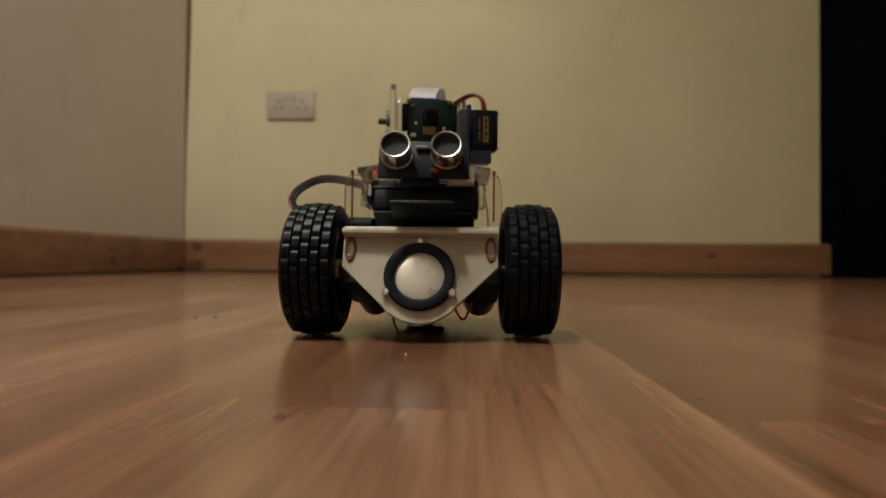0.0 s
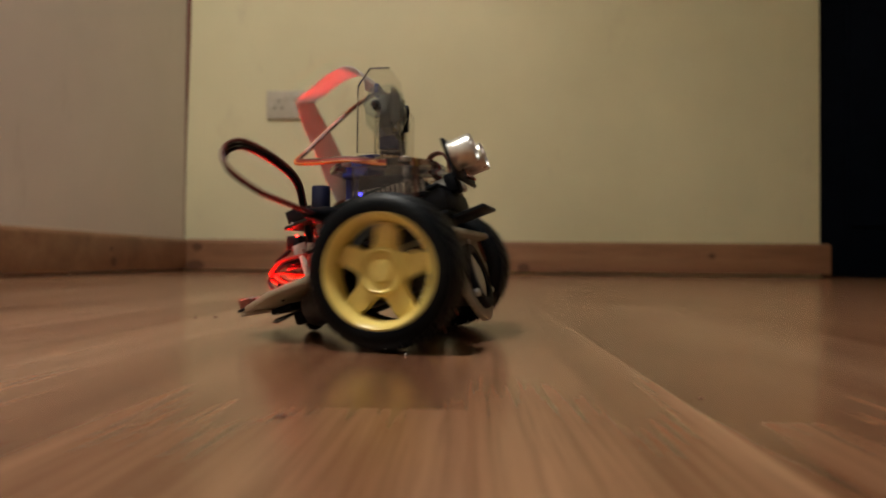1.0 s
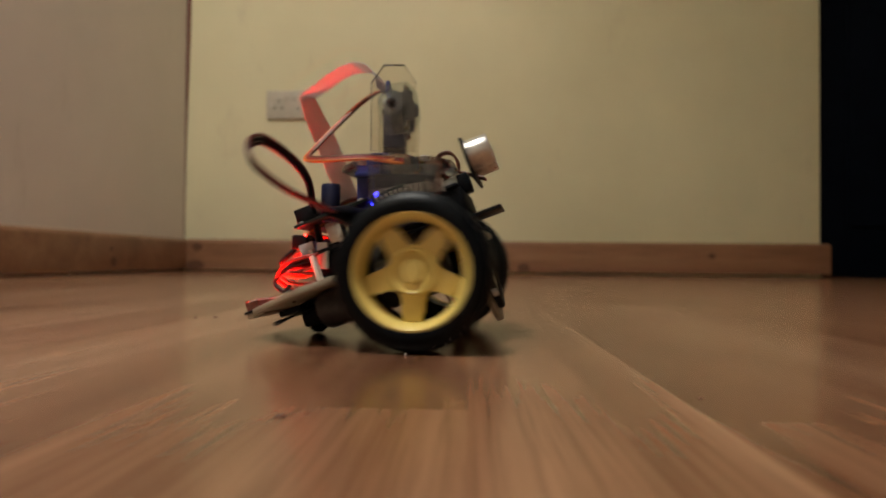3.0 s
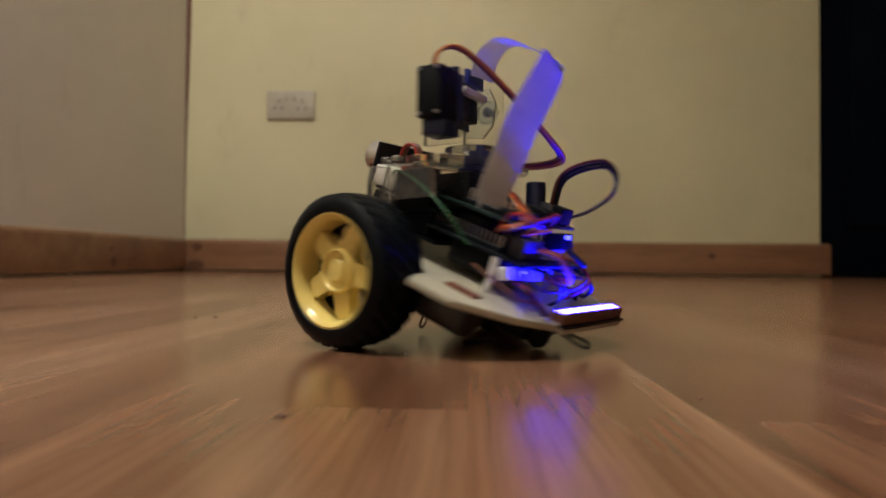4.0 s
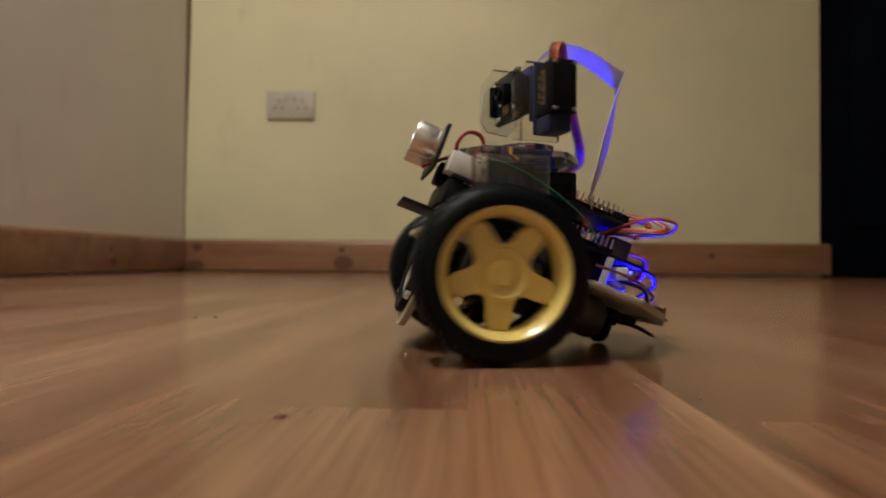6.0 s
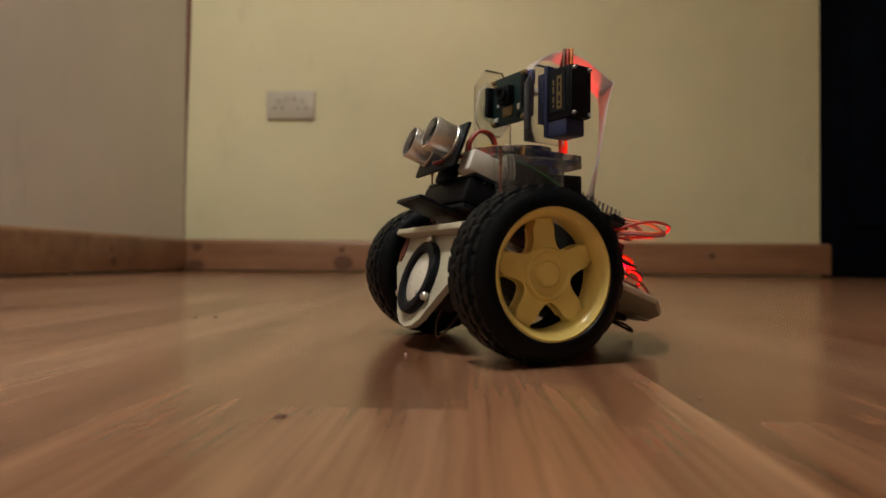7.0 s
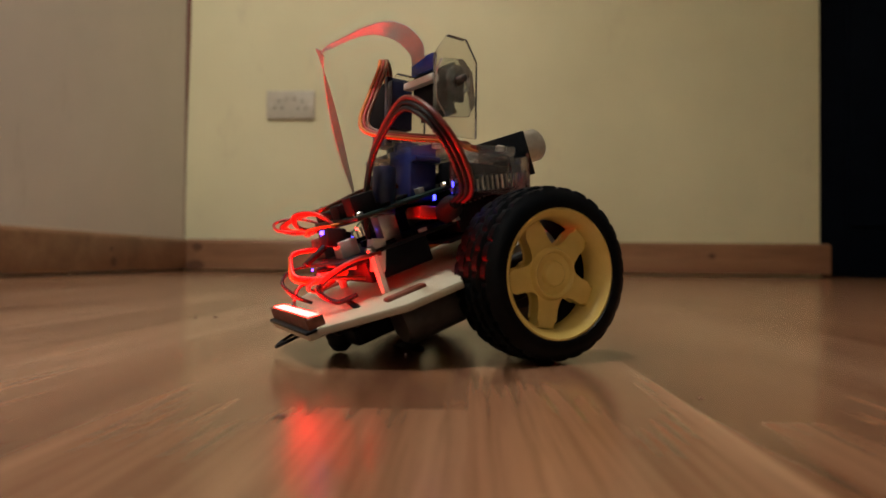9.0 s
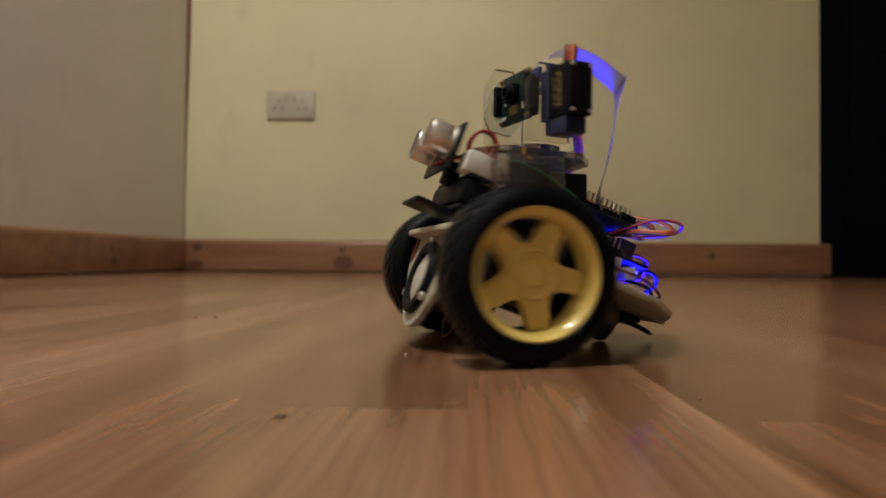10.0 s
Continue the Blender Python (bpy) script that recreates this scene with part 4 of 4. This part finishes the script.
    for at, size in (((-0.0551, -0.0175, 0.0392), (0.0060, 0.0070, 0.0135)), ((-0.0636, 0.0242, 0.0320), (0.0060, 0.0068, 0.0058)), ((-0.0640, 0.0060, 0.0320), (0.0070, 0.0096, 0.0070)), ((-0.0630, -0.0050, 0.0362), (0.0060, 0.0078, 0.0062))):
        bm = bmesh.new()
        box(bm, size, at, None, 0.0007)
        box(bm, (size[0] * 1.1, size[1] * 0.7, 0.0012), (at[0], at[1], at[2] + size[2] * 0.3), None, 0.0003)
        part("plug_housing", bm, M_WHITE, bot, "white plastic plug housing")
    # loose leads that hang under the front panel
    wires("motor_lead", [(0.006, -0.010, 0.022), (0.012, -0.014, 0.010), (0.014, -0.011, 0.0015), (0.012, -0.006, 0.0035), (0.004, -0.004, 0.014)], [M_BROWN_WIRE], 0.0006, "thin brown motor lead hanging under the plate")
    wires("motor_lead", [(0.004, 0.014, 0.022), (0.010, 0.018, 0.011), (0.012, 0.022, 0.008), (0.004, 0.026, 0.016)], [M_RED_WIRE], 0.0006, "thin red motor lead hanging under the plate")
    # nylon stand-offs between the plate and the boards
    for u, v in ((-0.053, -0.024), (-0.053, 0.0255)):
        bm = bmesh.new()
        lathe(bm, [(0, 0.0109), (0.0019, 0.0109), (0.0019, 0.0267), (0, 0.0267)], TILT @ pose(u, v, 0), 6)
        part("stand_off", bm, M_WHITE, bot, "white nylon stand-off", 20)
    # power cable in a wide loop, with its plug
    bm = bmesh.new()
    lathe(bm, [(0, 0), (0.0042, 0), (0.0046, 0.003), (0.0046, 0.016), (0.003, 0.022), (0.0022, 0.028), (0, 0.028)], turned((-0.35, -0.9, 0.05), (-0.0300, -0.030, 0.0570)), 16)
    plug = part("power_plug", bm, M_BLACK, bot, "black power plug")
    bm = bmesh.new()
    box(bm, (0.010, 0.014, 0.005), (-0.036, -0.022, 0.0570), None, 0.001)
    part("tape", bm, M_RED_TAPE, plug, "red tape")
    wires("power_cable", [(-0.0390, -0.054, 0.0584), (-0.0415, -0.066, 0.0610), (-0.0500, -0.079, 0.0660), (-0.0600, -0.086, 0.0750), (-0.0655, -0.080, 0.0840), (-0.0660, -0.065, 0.0890),
                          (-0.0630, -0.042, 0.0845), (-0.0610, -0.026, 0.0765), (-0.0605, -0.019, 0.0620), (-0.0580, -0.016, 0.0460)], [M_DARK_RED_WIRE, M_BLACK_WIRE, M_BLACK_WIRE], 0.0009, "black and dark red power cable in a wide loop")

    # small indicator lights
    for x, y, z, mat, nm in ((-0.070, 0.022, 0.0325, M_DOT_BLUE, "blue indicator light"), (-0.0645, -0.0195, 0.0495, M_DOT_RED, "red indicator light"), (-0.0255, -0.0275, 0.0690, M_DOT_BLUE, "blue indicator light"), (-0.0200, -0.0280, 0.0655, M_DOT_BLUE, "blue indicator light"), (-0.0300, -0.0200, 0.0640, M_DOT_BLUE, "blue indicator light"), 
                             (-0.058, 0.004, 0.0470, M_DOT_BLUE, "blue indicator light")):
        bm = bmesh.new()
        box(bm, (0.0010, 0.0012, 0.0024 if z > 0.06 else 0.0010), (x, y, z), None, 0.0002)
        part("indicator", bm, mat, bot, nm)
    left, right = wheel(bot, 1), wheel(bot, -1)
    return bot, left, right, bar, strip @ pose(0, 0, 0.0033)


ROBOT, WHEEL_LEFT, WHEEL_RIGHT, STANDIN_BAR, BAR_AT = robot()


def crumb(x, y, size, turn):
    bm = bmesh.new()
    g = bmesh.ops.create_icosphere(bm, subdivisions=1, radius=1.0)
    for v in g["verts"]:
        k = 0.8 + 0.4 * noise.noise(v.co * 1.7 + Vector((x * 90, y * 90, 0)))
        v.co = Vector((v.co.x * size * 1.5 * k, v.co.y * size * k, (v.co.z + 0.6) * size * 0.35 * k))
    ob = thing("crumb", bm, M_DIRT, "small dark crumb lying on the floor", "crumb", "", "crumbs on the floor")
    ob.matrix_world = pose(x, y, 0, 0, 0, turn)


for x, y, s, a in ((-0.0379, 0.1455, 0.0011, 30), (-0.155, 0.388, 0.0010, 0), (-0.144, 0.392, 0.0010, 40), (0.071, 0.170, 0.0006, 10)):
    crumb(x * 1.054, y * 1.054, s * 1.5, a)
speck = bmesh.new()
bmesh.ops.create_icosphere(speck, subdivisions=1, radius=0.0006, matrix=pose(-0.0150, 0.255, 0.0005))
thing("speck", speck, M_WHITE, "tiny white speck lying on the floor", "speck")


# ---- floor strips, the nearest as pieces ----
def floor_strips():
    w, rnd = 0.0610, random.Random(5)
    lengths = (0.30, 0.38, 0.46)
    tones = (M_FLOOR, M_FLOOR, M_FLOOR_DARK, M_FLOOR_PALE)
    shared = {}
    for ln in lengths:
        for mat in set(tones):
            bm = bmesh.new()
            box(bm, (w, ln, 0.012), (0, 0, -0.006), None)
            shared[ln, mat.name] = finish(bm, "strip", mat, 0)
    rest = bmesh.new()
    i0, i1 = math.floor(X_LEFT / w) - 1, math.ceil(X_FAR / w)
    for i in range(i0, i1 + 1):
        y = Y_FRONT - rnd.random() * 0.3
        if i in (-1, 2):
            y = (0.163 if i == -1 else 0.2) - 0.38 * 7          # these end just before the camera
        while y < Y_BACK + 0.25:
            ln, mat = lengths[rnd.randrange(3)], rnd.choice(tones)
            if -3 <= i <= 5 and y < 0.6:
                mat = M_FLOOR_PALE if i in (-3, 5) else M_FLOOR
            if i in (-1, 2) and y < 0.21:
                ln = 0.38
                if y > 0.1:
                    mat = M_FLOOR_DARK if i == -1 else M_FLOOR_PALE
            c = y + ln / 2
            if c > -0.15 and -0.9 < i * w < 1.35:
                ob = new("strip", shared[ln, mat.name])
                ob.parent = FLOOR
                ob.matrix_basis = ROOM @ pose(i * w + w / 2, c, 0)
            else:
                box(rest, (w, ln, 0.012), (i * w + w / 2, c, -0.006), ROOM)
            y += ln
    ob = part("strips", rest, M_FLOOR, FLOOR, "", 0)
    tagged(ob, kind="stuff")


floor_strips()

# ---- movement: seconds, place on the floor, heading in degrees ----
TRACK = [
    (0.0, -0.0105, 0.3240, -91.5), (0.2, -0.0105, 0.3240, -91.5), (0.3, -0.0090, 0.3270, -119.5), (0.4, -0.0060, 0.3270, -154.0), (0.5, -0.0050, 0.3270, -190.0),
    (0.6, -0.0005, 0.3270, -240.0), (0.7, 0.0010, 0.3250, -271.0), (0.8, -0.0030, 0.3200, -305.0), (0.9, -0.0030, 0.3240, -337.0), (1.0, -0.0090, 0.3230, -376.0),
    (1.1, -0.0095, 0.3250, -394.0), (1.2, -0.0090, 0.3250, -413.0), (1.3, -0.0098, 0.3260, -394.0), (1.4, -0.0125, 0.3255, -373.0), (1.5, -0.0120, 0.3260, -337.0),
    (1.6, -0.0155, 0.3250, -300.0), (1.7, -0.0140, 0.3240, -271.0), (1.8, -0.0135, 0.3270, -239.5), (1.9, -0.0130, 0.3270, -208.0), (2.0, -0.0085, 0.3215, -175.0),
    (2.1, -0.0062, 0.3230, -152.0), (2.2, -0.0063, 0.3240, -138.6), (2.3, -0.0020, 0.3245, -156.0), (2.4, -0.0010, 0.3225, -178.5), (2.5, -0.0030, 0.3240, -202.0),
    (2.6, 0.0025, 0.3265, -243.5), (2.7, 0.0043, 0.3220, -270.0), (2.8, 0.0020, 0.3210, -303.0), (2.9, 0.0000, 0.3210, -336.0), (3.0, -0.0030, 0.3210, -369.0),
    (3.1, -0.0050, 0.3210, -394.0), (3.2, -0.0060, 0.3210, -411.0), (3.3, -0.0065, 0.3210, -406.0), (3.4, -0.0070, 0.3200, -385.0), (3.5, -0.0075, 0.3200, -360.0),
    (3.6, -0.0075, 0.3190, -330.0), (3.7, -0.0070, 0.3180, -299.0), (3.8, -0.0072, 0.3165, -271.0), (3.9, -0.0050, 0.3175, -248.0), (4.0, -0.0065, 0.3180, -219.5),
    (4.1, -0.0055, 0.3146, -197.0), (4.2, -0.0005, 0.3115, -183.0), (4.3, 0.0023, 0.3109, -184.5), (4.4, 0.0059, 0.3095, -194.0), (4.5, 0.0110, 0.3140, -221.0),
    (4.6, 0.0165, 0.3090, -255.5), (4.7, 0.0165, 0.3040, -276.0), (4.8, 0.0125, 0.2990, -301.0), (4.9, 0.0131, 0.2950, -321.0), (5.0, 0.0130, 0.2990, -349.0),
    (5.1, 0.0105, 0.2953, -366.0), (5.2, 0.0098, 0.2944, -368.0), (5.3, 0.0104, 0.2962, -356.0), (5.4, 0.0105, 0.2965, -338.0), (5.5, 0.0085, 0.2925, -308.4),
    (5.6, 0.0105, 0.2920, -277.0), (5.7, 0.0116, 0.2931, -260.0), (5.8, 0.0120, 0.2930, -228.0), (5.9, 0.0125, 0.2925, -197.0), (6.0, 0.0130, 0.2920, -171.0),
    (6.1, 0.0140, 0.2910, -157.0), (6.2, 0.0147, 0.2904, -154.5), (6.3, 0.0147, 0.2902, -156.0), (6.8, 0.0147, 0.2902, -156.3), (7.2, 0.0147, 0.2902, -156.3),
    (7.3, 0.0165, 0.2945, -143.6), (7.4, 0.0145, 0.2930, -125.0), (7.5, 0.0150, 0.2925, -101.0), (7.6, 0.0145, 0.2935, -76.9), (7.7, 0.0140, 0.2940, -51.0),
    (7.8, 0.0120, 0.2955, -28.0), (7.9, 0.0120, 0.2930, -11.5), (8.0, 0.0155, 0.2950, 5.3), (8.1, 0.0155, 0.2935, 19.9), (8.2, 0.0131, 0.2928, 28.3),
    (9.2, 0.0131, 0.2928, 28.3), (9.3, 0.0118, 0.2930, 45.3), (9.4, 0.0095, 0.2920, 62.0), (9.5, 0.0135, 0.2922, 83.0), (9.6, 0.0128, 0.2955, 109.0),
    (9.7, 0.0118, 0.2980, 130.5), (9.8, 0.0121, 0.2950, 155.0), (9.9, 0.0125, 0.2925, 175.0), (10.0, 0.0168, 0.2900, 196.0),
]
# stand-in light bar: 0 red up, 90 unlit up, 180 blue up
# 9 degrees more after 4.6 s: the bar tips to weaken its floor reflection
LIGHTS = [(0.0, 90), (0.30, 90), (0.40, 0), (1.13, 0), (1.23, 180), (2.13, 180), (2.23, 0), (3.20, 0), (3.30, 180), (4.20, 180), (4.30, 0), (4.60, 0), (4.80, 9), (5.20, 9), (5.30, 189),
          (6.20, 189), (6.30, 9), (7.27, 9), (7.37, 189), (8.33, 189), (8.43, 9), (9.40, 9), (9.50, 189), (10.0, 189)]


def motions():
    walk(ROBOT, [(t, pose(x, y, LIFT, 0, 0, a)) for t, x, y, a in TRACK])
    # each wheel rolls as far as its side of the robot travels; 'at' is a moment at which its turn is known
    for wheel_ob, s, at, turn in ((WHEEL_LEFT, 1, 7.0, 23.2), (WHEEL_RIGHT, -1, 9.0, 25.7)):
        rolls, k, last = [0.0], 0, None
        for i in range(301):
            t = i / 30
            while k < len(TRACK) - 2 and TRACK[k + 1][0] <= t:
                k += 1
            a, b = TRACK[k], TRACK[k + 1]
            f = min(max((t - a[0]) / (b[0] - a[0]), 0), 1)
            x, y, h = (a[j] + (b[j] - a[j]) * f for j in (1, 2, 3))
            h = radians(h)
            if last:
                ahead = (x - last[0]) * math.cos(h) + (y - last[1]) * math.sin(h)
                rolls.append(rolls[-1] + (ahead - s * WHEEL_Y * (h - last[2])) / ROLL_R)
            last = (x, y, h)
        known = rolls[round(at * 30)]
        walk(wheel_ob, [(i / 30, pose(0, s * WHEEL_Y, WHEEL_R, 0, math.degrees(r - known) + turn, 0)) for i, r in enumerate(rolls)])
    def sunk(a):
        # the bar lies flat in its tray; unlit, it sinks so its glow is hidden
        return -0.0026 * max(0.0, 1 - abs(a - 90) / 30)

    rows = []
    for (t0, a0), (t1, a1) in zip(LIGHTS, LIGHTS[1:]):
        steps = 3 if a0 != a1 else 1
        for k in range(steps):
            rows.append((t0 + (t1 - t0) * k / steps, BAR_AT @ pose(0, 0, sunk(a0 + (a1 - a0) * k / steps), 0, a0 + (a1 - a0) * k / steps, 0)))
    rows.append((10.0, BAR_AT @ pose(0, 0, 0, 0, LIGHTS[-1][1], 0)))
    walk(STANDIN_BAR, rows)


motions()
